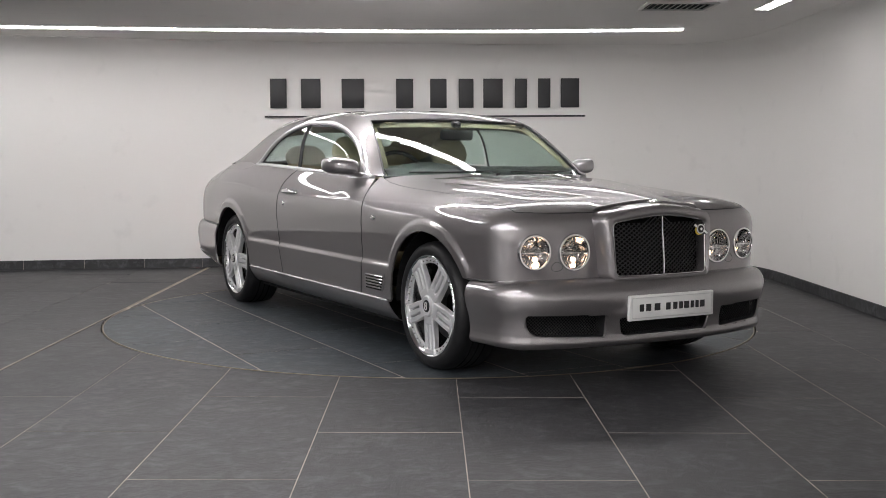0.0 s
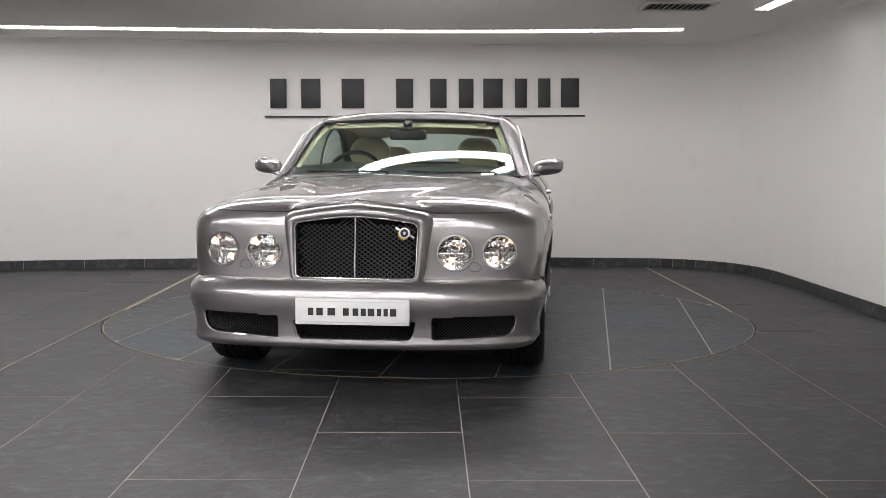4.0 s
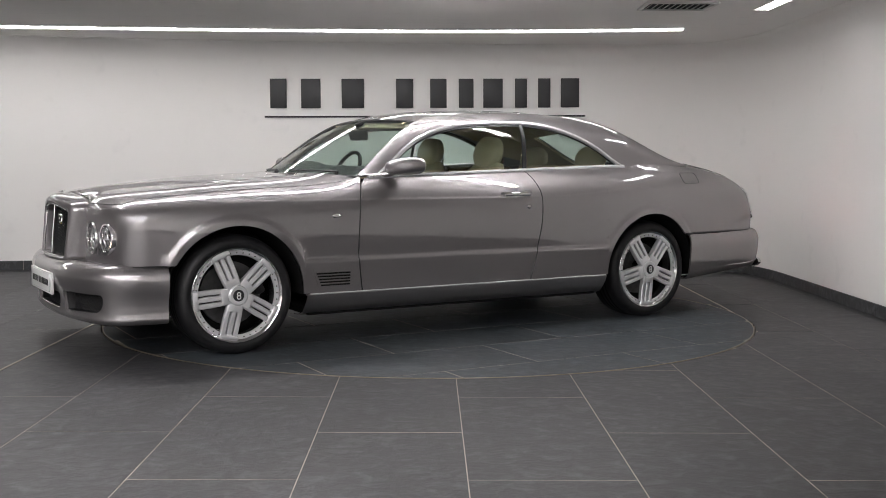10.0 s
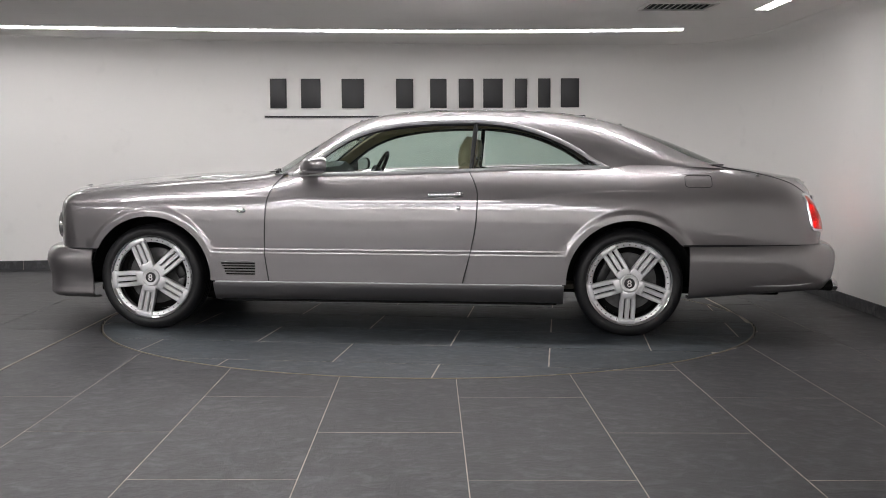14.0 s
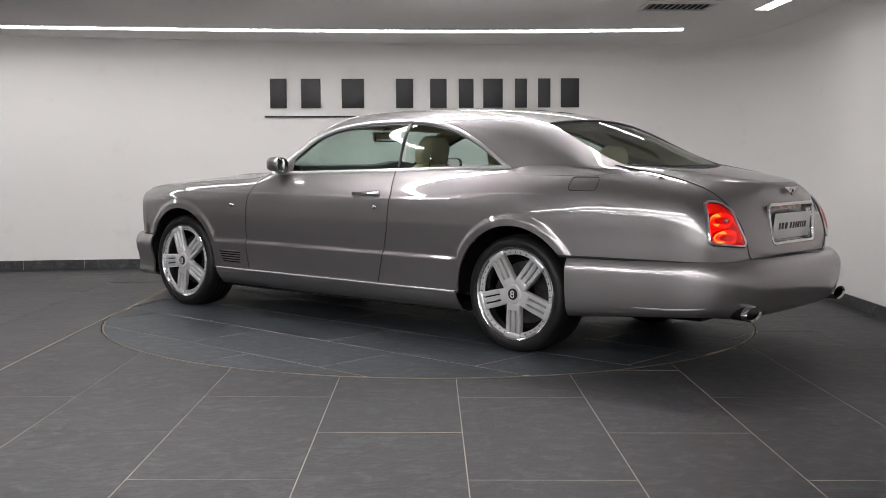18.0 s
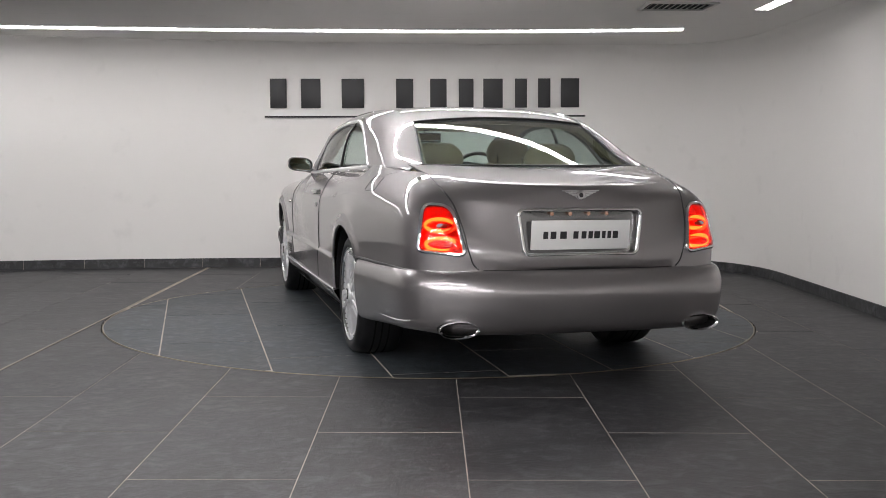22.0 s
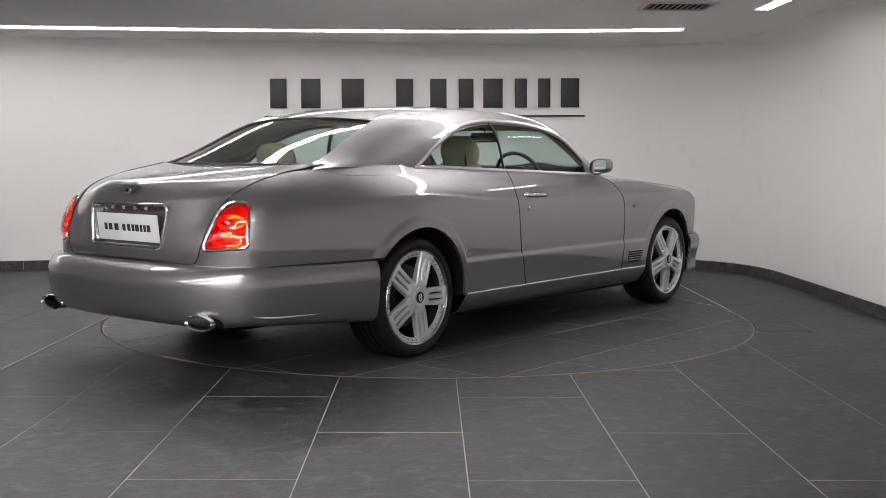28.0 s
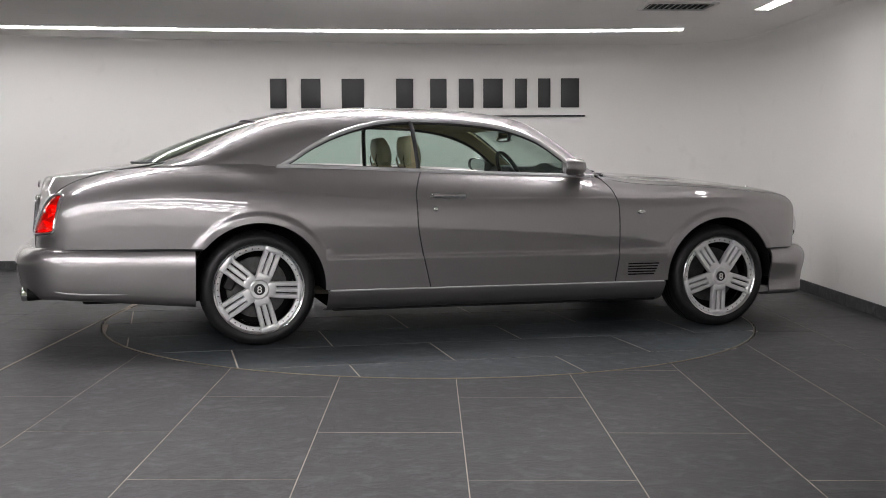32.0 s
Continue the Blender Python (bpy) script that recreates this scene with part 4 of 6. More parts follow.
def build_glass(car):
    """Windscreen, rear window and side windows, with their dark surrounds and bright mouldings."""
    def ws(s, v, lift=0.0, grow=0.0):
        y = s * (0.752 + (SCREEN_TOP - 0.752) * v + grow)
        x0 = 0.915 - 0.205 * s * s
        x1 = 0.262 - 0.058 * s * s
        x = x0 + (x1 - x0) * v
        q = s * s
        z0, z1 = cabin_top(0.915, 0.0), cabin_top(0.262, 0.0)
        mid, side = z0 + (z1 - z0) * v + 0.055 * v * (1 - v), cabin_top(0.71 - 0.506 * v, 0.752 - (0.752 - SCREEN_TOP) * v)
        return np.stack(np.broadcast_arrays(x, y, mid + (side - mid) * q + lift), -1)
    S, V = np.meshgrid(np.linspace(-1, 1, 41), np.linspace(0, 1, 31), indexing="ij")
    screen = sheet("windscreen", ws(S, V, -0.002), GLASS, car, "tinted curved windscreen", thick=0.005)
    edge = [tuple(ws(s, 0.0, 0.001)) for s in np.linspace(-0.995, 0.995, 40)] + [tuple(ws(0.995, v, 0.001)) for v in np.linspace(0.03, 0.97, 20)] + \
           [tuple(ws(s, 0.995, 0.001)) for s in np.linspace(0.995, -0.995, 40)] + [tuple(ws(-0.995, v, 0.001)) for v in np.linspace(0.97, 0.03, 20)]
    tube("seal", edge, 0.009, BLACK, screen, "black rubber seal", closed=True, sides=8)
    for s0, s1, v0, v1 in ((-1, 1, 0.0, 0.045), (-1, 1, 0.982, 1.0), (-1, -0.978, 0.0, 1), (0.978, 1, 0.0, 1)):
        S2, V2 = np.meshgrid(np.linspace(s0, s1, 30 if s1 - s0 > 1 else 5), np.linspace(v0, v1, 4 if v1 - v0 < 0.5 else 30), indexing="ij")
        sheet("black_border", ws(S2, V2, -0.010), BLACK, screen, "black printed border", thick=0.002)

    for e in (1, -1):
        S2, V2 = np.meshgrid(np.linspace(0.985, 0.935, 6), np.linspace(0.04, 0.99, 24), indexing="ij")
        P = ws(e * S2, V2, 0.0) + np.stack([np.zeros_like(S2), np.zeros_like(S2), -0.022 - 0.35 * (0.985 - S2)], -1)
        sheet("pillar_trim", P, CREAMTRIM, screen, "beige inner pillar trim", thick=0.004, flip=e < 0)
    S2, V2 = np.meshgrid(np.linspace(-0.9, 0.9, 30), np.linspace(0.985, 0.93, 6), indexing="ij")
    P = ws(S2, V2, 0.0) + np.stack([np.zeros_like(S2), np.zeros_like(S2), -0.022 - 0.16 * (0.985 - V2)], -1)
    sheet("header_trim", P, CREAMTRIM, screen, "beige trim over the windscreen", thick=0.004)

    def bl(s, v, lift=0.0):
        y = s * (REAR_TOP + (REAR_FOOT - REAR_TOP) * v)
        x0 = -1.548 + 0.04 * s * s
        x1 = -2.275 + 0.177 * s * s
        x = x0 + (x1 - x0) * v
        q = s * s
        z0, z1 = cabin_top(-1.548, 0.0), cabin_top(-2.275, 0.0)
        mid, side = z0 + (z1 - z0) * v + 0.056 * v * (1 - v), cabin_top(-1.508 - 0.59 * v, REAR_TOP + (REAR_FOOT - REAR_TOP) * v)
        return np.stack(np.broadcast_arrays(x, y, mid + (side - mid) * q + lift), -1)
    rear = sheet("rear_window", bl(S, V, -0.002), GLASS, car, "tinted curved rear window", thick=0.005)
    edge = [tuple(bl(s, 0.005, 0.001)) for s in np.linspace(-0.995, 0.995, 40)] + [tuple(bl(0.995, v, 0.001)) for v in np.linspace(0.03, 0.97, 20)] + \
           [tuple(bl(s, 0.995, 0.001)) for s in np.linspace(0.995, -0.995, 40)] + [tuple(bl(-0.995, v, 0.001)) for v in np.linspace(0.97, 0.03, 20)]
    tube("moulding", edge, 0.006, BLACK, rear, "dark window moulding", closed=True, sides=8)
    for s0, s1, v0, v1 in ((-1, 1, 0.0, 0.03), (-1, 1, 0.955, 1.0), (-1, -0.968, 0.0, 1), (0.968, 1, 0.0, 1)):
        S2, V2 = np.meshgrid(np.linspace(s0, s1, 30 if s1 - s0 > 1 else 5), np.linspace(v0, v1, 4 if v1 - v0 < 0.5 else 30), indexing="ij")
        sheet("black_border", bl(S2, V2, -0.010), BLACK, rear, "black printed border", thick=0.002)
    for e in (1, -1):
        S2, V2 = np.meshgrid(np.linspace(0.985, 0.94, 6), np.linspace(0.02, 0.93, 24), indexing="ij")
        P = bl(e * S2, V2, 0.0) + np.stack([np.zeros_like(S2), np.zeros_like(S2), -0.020 - 0.5 * (0.985 - S2)], -1)
        sheet("pillar_trim", P, CREAMTRIM, rear, "beige inner pillar trim", thick=0.004, flip=e > 0)

    for side in (1, -1):
        for name, xa, xb in (("door_window", 0.585, -0.548), ("quarter_window", -0.578, -1.385)):
            cols = []
            for x in np.linspace(xa, xb, 40):
                a1 = float(angle_of_z(x, float(window_z(x)) - 0.002))
                cols.append(cabin(np.full(14, x), np.linspace(0.2, max(a1, 0.4), 14)) * (1, side, 1) - (0, side * 0.008, 0))
            win = sheet(name, np.array(cols), GLASS, car, "tinted side window", thick=0.004, flip=side < 0)
            top = [cols[i][-1] for i in range(40)]
            tube("seal", [tuple(p) for p in top], 0.011, BLACK, win, "black window frame", sides=8)
            cols_in = []
            for i, x in enumerate(np.linspace(xa, xb, 40)):
                z1 = float(window_z(x)) - 0.001
                z0 = max(z1 - 0.017, float(belt_z(x)))
                cols_in.append(cabin(np.full(4, x), np.linspace(float(angle_of_z(x, z0)), float(angle_of_z(x, z1)), 4)) * (1, side, 1) - (0, side * 0.004, 0))
            sheet("frame", np.array(cols_in), BLACK, win, "black window frame", thick=0.006, flip=side < 0)
        post = []
        for z in np.linspace(1.045, 1.366, 10):
            x = -0.535 - 0.03 * (z - 1.045) / 0.32
            a = float(angle_of_z(x, z))
            p = cabin(np.array(x), np.array(a))
            post.append((float(p[0]), side * (float(p[1]) - 0.003), float(p[2])))
        tube("window_post", post, 0.013, BLACK, car, "black post between the side windows", sides=8, squash=(1.2, 0.6))
        # bright moulding round the side windows
        path = []
        for x in np.linspace(0.60, -1.40, 60):
            a = float(angle_of_z(x, float(window_z(x)) + 0.005))
            p = cabin(np.array(x), np.array(a))
            path.append((float(p[0]), side * (float(p[1]) + 0.002), float(p[2])))
        for x in np.linspace(-1.425, 0.66, 60):
            p = cabin(np.array(x), np.array(0.0))
            path.append((float(p[0]), side * (float(p[1]) + 0.004), float(p[2]) + 0.001))
        tube("window_moulding", path, 0.0145, BRIGHT, car, "bright chrome window moulding", closed=True, sides=8)


def build_front_bumper(car):
    start, tip, n, bow = 2.05, 2.342, 3.7, 0.097
    bw = spline([1.9, 2.05, 2.17, 2.3, 2.5], [0.922, 0.902, 0.890, 0.886, 0.886])
    bump = new("front_bumper")
    bump.parent = car
    def point(t, inset):
        x = start + (tip - start) * max(1 - t ** n, 0) ** (1 / n)
        y = (float(bw(x)) - inset * t ** 3) * t
        return x + bow * (1 - t * t) - inset * (1 - t ** 6), y
    def at(y, inset):
        t = min(abs(y) / 0.886, 1)
        return point(t, inset)[0]
    # height and inset of each line
    zs = [(0.205, 0.16), (0.212, 0.066), (0.222, 0.038), (0.236, 0.030), (0.25, 0.032), (0.272, 0.034), (0.30, 0.033), (0.34, 0.027), (0.378, 0.017), (0.392, 0.012), (0.42, 0.004),
          (0.45, 0.0), (0.47, 0.002), (0.487, 0.008), (0.502, 0.018), (0.514, 0.031), (0.522, 0.046), (0.527, 0.066), (0.528, 0.12), (0.528, 0.20)]
    dense = np.interp(np.linspace(0, 6, 40), range(7), [z for z, _ in zs[2:9]])
    inset = spline([z for z, _ in zs[:-1]], [d for _, d in zs[:-1]])
    zs = zs[:2] + [(float(z), float(inset(z))) for z in dense] + zs[9:]
    ts = np.unique(np.concatenate([np.linspace(0, 0.93, 190), np.sin(np.radians(np.linspace(50, 90, 40))) ** (2 / n)]))
    cols = []
    for t in ts:
        cols.append([(*point(t, d), z) for z, d in zs])
    for x in np.linspace(start, 1.952, 8)[1:]:
        cols.append([(x, float(bw(x)) - d, z) for z, d in zs])
    P = np.array(cols)

    def rounded(corners, radii, n=8):
        out = []
        for k, p in enumerate(corners):
            p, q, r = Vector((*p, 0)), Vector((*corners[k - 1], 0)), Vector((*corners[(k + 1) % len(corners)], 0))
            da, db = (q - p).normalized() * radii[k], (r - p).normalized() * radii[k]
            out += [(p + da) * (1 - u) ** 2 + p * 2 * u * (1 - u) + (p + db) * u * u for u in np.linspace(0, 1, n)]
        return [(q.x, q.y) for q in out]

    def inside(poly, y, z):
        hit = np.zeros(y.shape, bool)
        for (ya, za), (yb, zb) in zip(poly, poly[1:] + poly[:1]):
            hit ^= ((za > z) != (zb > z)) & (y < (yb - ya) * (z - za) / (zb - za + 1e-12) + ya)
        return hit
    centre_hole = rounded([(-0.305, 0.352), (0.305, 0.352), (0.282, 0.252), (-0.282, 0.252)], (0.02, 0.02, 0.035, 0.035))
    side_hole = rounded([(0.372, 0.372), (0.785, 0.384), (0.772, 0.268), (0.372, 0.252)], (0.018, 0.035, 0.075, 0.022))
    mid = (P[:-1, :-1] + P[1:, 1:]) / 2
    holes = inside(centre_hole, mid[..., 1], mid[..., 2]) | inside(side_hole, mid[..., 1], mid[..., 2])
    full = np.concatenate([(P * (1, -1, 1))[::-1][:-1], P])
    sheet("bumper_shell", full, PAINT, bump, thick=0.012, skip=np.concatenate([holes[::-1], holes]), flip=True, sharp=50)
    face = lambda y, z, back=0.0: (at(y, float(inset(z)) + back), y, z)
    # sheet behind the openings, its near-black colour standing in for shade
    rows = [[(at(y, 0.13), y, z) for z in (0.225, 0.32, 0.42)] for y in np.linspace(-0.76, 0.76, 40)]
    sheet("intake_shade", np.array(rows), DARK, bump, "near-black sheet standing in for shade behind the intakes", thick=0.004, flip=True)
    for poly, sgn in ((centre_hole, 1), (side_hole, 1), (side_hole, -1)):
        ring = [(y * sgn, z) for y, z in poly]
        lip = [face(y, z, 0.003) for y, z in ring]
        tube("intake_lip", lip, 0.0055, PAINT, bump, "rounded painted intake edge", closed=True, sides=8)
        cy, cz = np.mean([q[0] for q in ring]), np.mean([q[1] for q in ring])
        wall = [[face(y, z, 0.004), face(cy + (y - cy) * 0.98, cz + (z - cz) * 0.96, 0.075)] for y, z in ring]
        sheet("intake_wall", np.array(wall), BLACK, bump, "black inner intake wall", thick=0.002, wrap=True)
        y0, y1 = min(q[0] for q in ring), max(q[0] for q in ring)
        z0, z1 = min(q[1] for q in ring), max(q[1] for q in ring)
        vs, fs = [], []
        for slope in (1, -1):
            for k in np.arange(y0 - (z1 - z0), y1 + (z1 - z0), 0.0165):
                run = []
                for z in np.linspace(z0, z1, 12):
                    y = k + slope * (z - z0)
                    if inside(poly, np.array(y * sgn), np.array(z)):
                        run.append(face(y, z, 0.045))
                if len(run) > 1:
                    v, f = tube_data([run[0], run[-1]], 0.0017, sides=4)
                    fs += [tuple(i + len(vs) for i in q) for q in f]
                    vs += v
        obj("wire_mesh", mesh_of("wire_mesh", vs, fs, BLACK), bump, "black wire mesh")
    low = [face(y, 0.2545, -0.001) for y in np.linspace(-0.27, 0.27, 24)]
    tube("intake_trim", low, 0.003, CHROME, bump, "thin bright lower edge", sides=6)
    # show plate
    plate = new("show_plate")
    plate.parent = car
    plate.matrix_basis = pose(2.447, 0, 0.398)
    tagged(plate, "white oblong show plate with a row of dark bars")
    part("backing", box_bm(0.02, 0.556, 0.128, Matrix(), 0.006), PLATEWHITE, plate, "white plate")
    rim = [(0.0115, 0.262, 0.05), (0.0115, -0.262, 0.05), (0.0115, -0.262, -0.05), (0.0115, 0.262, -0.05)]
    tube("border", rim, 0.0016, SATIN, plate, "thin grey border line", closed=True, sides=6)
    plate_bars(plate, 0.0112, 1, 0.44, 0.036)
    # bright strake low on each corner
    for s in (1, -1):
        path = []
        for t in np.linspace(0.93, 1.0, 10):
            x, y = point(t, 0.04)
            path.append((x, s * (y + 0.001), 0.322))
        path += [(x, s * (float(bw(x)) - 0.039), 0.322) for x in np.linspace(2.04, 1.97, 4)]
        tube("strake", path, 0.0065, ALLOY, bump, "thin bright strake", sides=6)
    return bump


def plate_bars(plate, x, face, width, height):
    """Plain bars in place of the plate's wording."""
    spans = ((473, 521), (525, 582), (594, 660), (693, 744), (754, 803), (806, 850), (847, 905), (908, 944), (949, 986), (986, 1041))
    for a, b in spans:
        y0, y1 = ((a - 473) / 568 - 0.5) * width, ((b - 473) / 568 - 0.5) * width
        box("lettering_bar", 0.0015, (y1 - y0) * 0.72, height, pose(x, face * (y0 + y1) / 2, 0), INK, plate)


def build_rear_bumper(car):
    tip, start, n, bow = -2.92, -2.30, 4.2, -0.045
    bw = spline([-1.85, -1.95, -2.2, -2.5, -2.75, -3.0], [0.948, 0.940, 0.908, 0.878, 0.869, 0.867])
    bump = new("rear_bumper")
    bump.parent = car
    zs = [(0.296, 0.30), (0.297, 0.12), (0.304, 0.078), (0.32, 0.050), (0.345, 0.032), (0.38, 0.019), (0.42, 0.009), (0.45, 0.004), (0.475, 0.001), (0.50, 0.0), (0.52, 0.003), (0.54, 0.011), (0.557, 0.023), (0.57, 0.037), (0.579, 0.052),
          (0.585, 0.07), (0.586, 0.14)]
    def point(t, d):
        x = start + (tip - start) * max(1 - t ** n, 0) ** (1 / n)
        return x + bow * (1 - t * t) + d * (1 - t ** 6), (float(bw(x)) - d * t ** 4 * 0.5) * t
    def hem(x):
        """The lower edge rises gently from the wheel arch to the tail."""
        return 0.038 - 0.066 * min((ARCH_R - 0.372 - x) / 0.95, 1)
    ts = np.unique(np.concatenate([np.linspace(0, 0.85, 50), np.sin(np.radians(np.linspace(45, 90, 40))) ** (2 / n)]))
    cols = []
    for t in ts:
        col = []
        for z, d in zs:
            x, y = point(t, d)
            side = float(smooth(0.72, 1.0, t))
            fall = hem(x) * side * float(smooth(0.5, 0.3, z))
            col.append((x, y, z - fall))
        cols.append(col)
    for x in np.linspace(start, ARCH_R - 0.372, 14)[1:]:
        col = []
        for z, d in zs:
            fall = hem(x) * float(smooth(0.5, 0.3, z))
            col.append((x, float(bw(x)) - d * 0.5, z - fall))
        cols.append(col)
    P = np.array(cols)
    full = np.concatenate([(P * (1, -1, 1))[::-1][:-1], P])
    sheet("bumper_shell", full, PAINT, bump, thick=0.012, flip=False, sharp=50)
    for s in (1, -1):
        path = [(x, s * (float(bw(x)) - 0.010), 0.318 + 0.042 * (-1.95 - x) / 0.9) for x in np.linspace(-1.95, start, 10)]
        path += [(point(t, 0.022)[0], s * (point(t, 0.022)[1] + 0.002), 0.336 + 0.020 * (1 - t) / 0.05) for t in np.linspace(0.999, 0.95, 10)]
        tube("strake", path, 0.006, BRIGHT, bump, "thin bright strake", sides=6)
    for y, z in ((0.735, 0.485), (0.345, 0.48), (-0.345, 0.48), (-0.735, 0.485)):
        x = point(abs(y) / 0.868, 0.0)[0] - 0.002
        lathe("parking_sensor", [(0, -0.004), (0.011, -0.004), (0.012, 0.002), (0, 0.002)], DISC, bump, "small round parking sensor", n=16, axis="x", centre=(x, y, z))
    lathe("camera_eye", [(0, -0.006), (0.008, -0.006), (0.010, 0.003), (0, 0.003)], BLACK, bump, "small black camera eye", n=16, axis="x", centre=(tip + bow - 0.001, 0, 0.478))
    for s in (1, -1):
        pipe = new("exhaust")
        pipe.parent = car
        tagged(pipe, "oval chrome exhaust tailpipe")
        n2 = 40
        rows = []
        for x, ry, rz in ((-2.45, 0.03, 0.02), (-2.6, 0.05, 0.026), (-2.75, 0.080, 0.034), (-2.885, 0.098, 0.041), (-2.908, 0.102, 0.0435), (-2.916, 0.097, 0.039), (-2.906, 0.087, 0.031), (-2.7, 0.07, 0.026), (-2.6, 0.01, 0.01)):
            rows.append([(x + 0.008, s * 0.628 + ry * math.cos(a), 0.324 + rz * math.sin(a)) for a in np.linspace(0, 2 * math.pi, n2 + 1)[:-1]])
        P = np.array(rows)
        v, f = closed_bar(P[3:7])
        f = f[:-2]
        obj("tip", mesh_of("tip", v, f, CHROME), pipe, "chrome oval tip")
        v, f = closed_bar(P[:4])
        obj("pipe", mesh_of("pipe", v, f[:-2], DARK), pipe, "dark exhaust pipe")
        v, f = closed_bar(P[6:])
        f = f[:-2]
        obj("bore", mesh_of("bore", v, f, DARK), pipe, "sooty black bore")
    return bump


def outline_grille(hw_top, hw_bot, z0, z1, peak, r, n=10, bow=0.0):
    """Rounded trapezoid in (y, z) with a peaked top, anticlockwise from the top middle, seen from the front."""
    half = []
    def bend(p, a, b, rad):
        p, a, b = Vector((*p, 0)), Vector((*a, 0)), Vector((*b, 0))
        da, db = (a - p).normalized() * rad, (b - p).normalized() * rad
        return [((p + da) * (1 - t) ** 2 + p * 2 * t * (1 - t) + (p + db) * t * t) for t in np.linspace(0, 1, n)]
    top, corner, low, mid = (0, peak), (hw_top, z1), (hw_bot, z0), (0, z0)
    for t in np.linspace(0, 1, 8)[:-1]:
        q = Vector((*top, 0)).lerp(Vector((hw_top - r, z1 + (peak - z1) * r / hw_top, 0)), t)
        half.append((q.x, q.y + bow * t * (1 - t)))
    half += [(q.x, q.y) for q in bend(corner, top, low, r)]
    half += [(q.x, q.y) for q in bend(low, corner, mid, r * 0.7)]
    half += [(hw_bot * (1 - t) * 0.85, z0) for t in np.linspace(0.05, 1, 6)]
    return half + [(-y, z) for y, z in reversed(half[1:-1])]


def build_grille(car):
    grille = new("radiator_grille")
    grille.parent = car
    tagged(grille, "upright radiator grille with painted surround and black mesh")
    outer = outline_grille(0.376, 0.324, 0.522, 0.868, 0.916, 0.06, bow=0.02)
    inner = outline_grille(0.306, 0.296, 0.552, 0.818, 0.852, 0.035, bow=0.02)
    steps = ((2.12, 0.0, 1.0), (2.26, 0.0, 1.0), (2.345, 0.02, 1.0), (2.385, 0.10, 1.0), (2.405, 0.25, 1.0), (2.414, 0.45, 1.0), (2.416, 0.70, 1.0), (2.412, 0.90, 1.0), (2.402, 0.97, 1.0), (2.39, 1.0, 1.0), (2.335, 1.0, 1.0))
    rows = []
    for (yo, zo), (yi, zi) in zip(outer, inner):
        col = []
        for x, w, _ in steps:
            y, z = yo + (yi - yo) * w, zo + (zi - zo) * w
            # the surround leans back and its crown runs into the bonnet
            lean = 0.025 * smooth(0.55, 0.9, z)
            bowx = 0.05 * (y / 0.37) ** 2
            col.append((x - float(lean) - bowx * (1 if x > 2.2 else 0), y, z))
        rows.append(col)
    sheet("surround", np.array(rows), PAINT, grille, "painted grille surround", thick=0.004, wrap=True, flip=True, sharp=60)
    bez = []
    for y, z in inner:
        bez.append((2.40 - 0.025 * float(smooth(0.55, 0.9, z)) - 0.05 * (y / 0.37) ** 2, y * 0.995, z))
    tube("inner_bezel", bez, 0.004, CHROME, grille, "thin bright bezel", closed=True, sides=8)
    X = lambda y, z: 2.352 - 0.025 * float(smooth(0.55, 0.9, z)) - 0.05 * (y / 0.37) ** 2
    rows = [[(X(y, z) - 0.03, y, z) for z in np.linspace(0.54, 0.87, 6)] for y in np.linspace(-0.315, 0.315, 20)]
    sheet("backing", np.array(rows), DARK, grille, "dark radiator behind the mesh", thick=0.004, flip=True)
    vs, fs = [], []
    z0, z1, hw = 0.548, 0.848, 0.306
    pitch, slope = 0.030, 0.72
    for sgn in (1, -1):
        k = -0.75
        while k < 0.75:
            # a wire y = k + sgn * (z - z0) * slope, cut to the opening
            pts = []
            for z in np.linspace(z0, z1, 9):
                y = k + sgn * (z - z0) / slope
                lim = z1 - 0.034 * abs(y) / 0.3
                if abs(y) <= hw and z <= lim + 0.004:
                    pts.append((X(y, z) + 0.0025 * sgn, y, z))
            if len(pts) > 1:
                v, f = tube_data([pts[0], pts[-1]] if len(pts) < 3 else pts, 0.0028, sides=5)
                fs += [tuple(i + len(vs) for i in q) for q in f]
                vs += v
            k += pitch
    obj("wire_mesh", mesh_of("wire_mesh", vs, fs, GRILLE), grille, "black diamond wire mesh")
    tube("centre_bar", [(2.385 - 0.025 * float(smooth(0.55, 0.9, z)), 0, z) for z in np.linspace(0.55, 0.852, 8)], 0.006, CHROME, grille, "bright centre bar", sides=8, squash=(0.9, 0.9))
    # bonnet mascot: plain winged shape
    mascot = new("bonnet_badge")
    mascot.parent = car
    mascot.matrix_basis = pose(2.315, 0, 0.921, 0, 24, 0)
    tagged(mascot, "chrome winged bonnet badge")
    wing_shape("wings", mascot, 0.070, 0.018, 0.006)
    lathe("boss", [(0, 0.010), (0.010, 0.009), (0.013, 0.002), (0.013, 0)], CHROME, mascot, n=24, axis="z")
    # club badge on the mesh
    badge = new("grille_badge")
    badge.parent = car
    badge.matrix_basis = pose(2.382, 0.243, 0.775)
    tagged(badge, "silver and yellow enamel badge on the grille mesh")
    lathe("rim", [(0, 0.006), (0.026, 0.006), (0.028, 0.003), (0.028, -0.004), (0, -0.004)], CHROME, badge, n=32, axis="x")
    lathe("dial", [(0, 0.0085), (0.018, 0.008), (0.02, 0.005)], BLACK, badge, n=32, axis="x")
    lathe("centre", [(0, 0.011), (0.007, 0.0105), (0.008, 0.007)], PLATEWHITE, badge, n=24, axis="x")
    box("upper_wing", 0.004, 0.03, 0.014, pose(0.002, -0.03, 0.016, -25), CHROME, badge, bevel=0.0015)
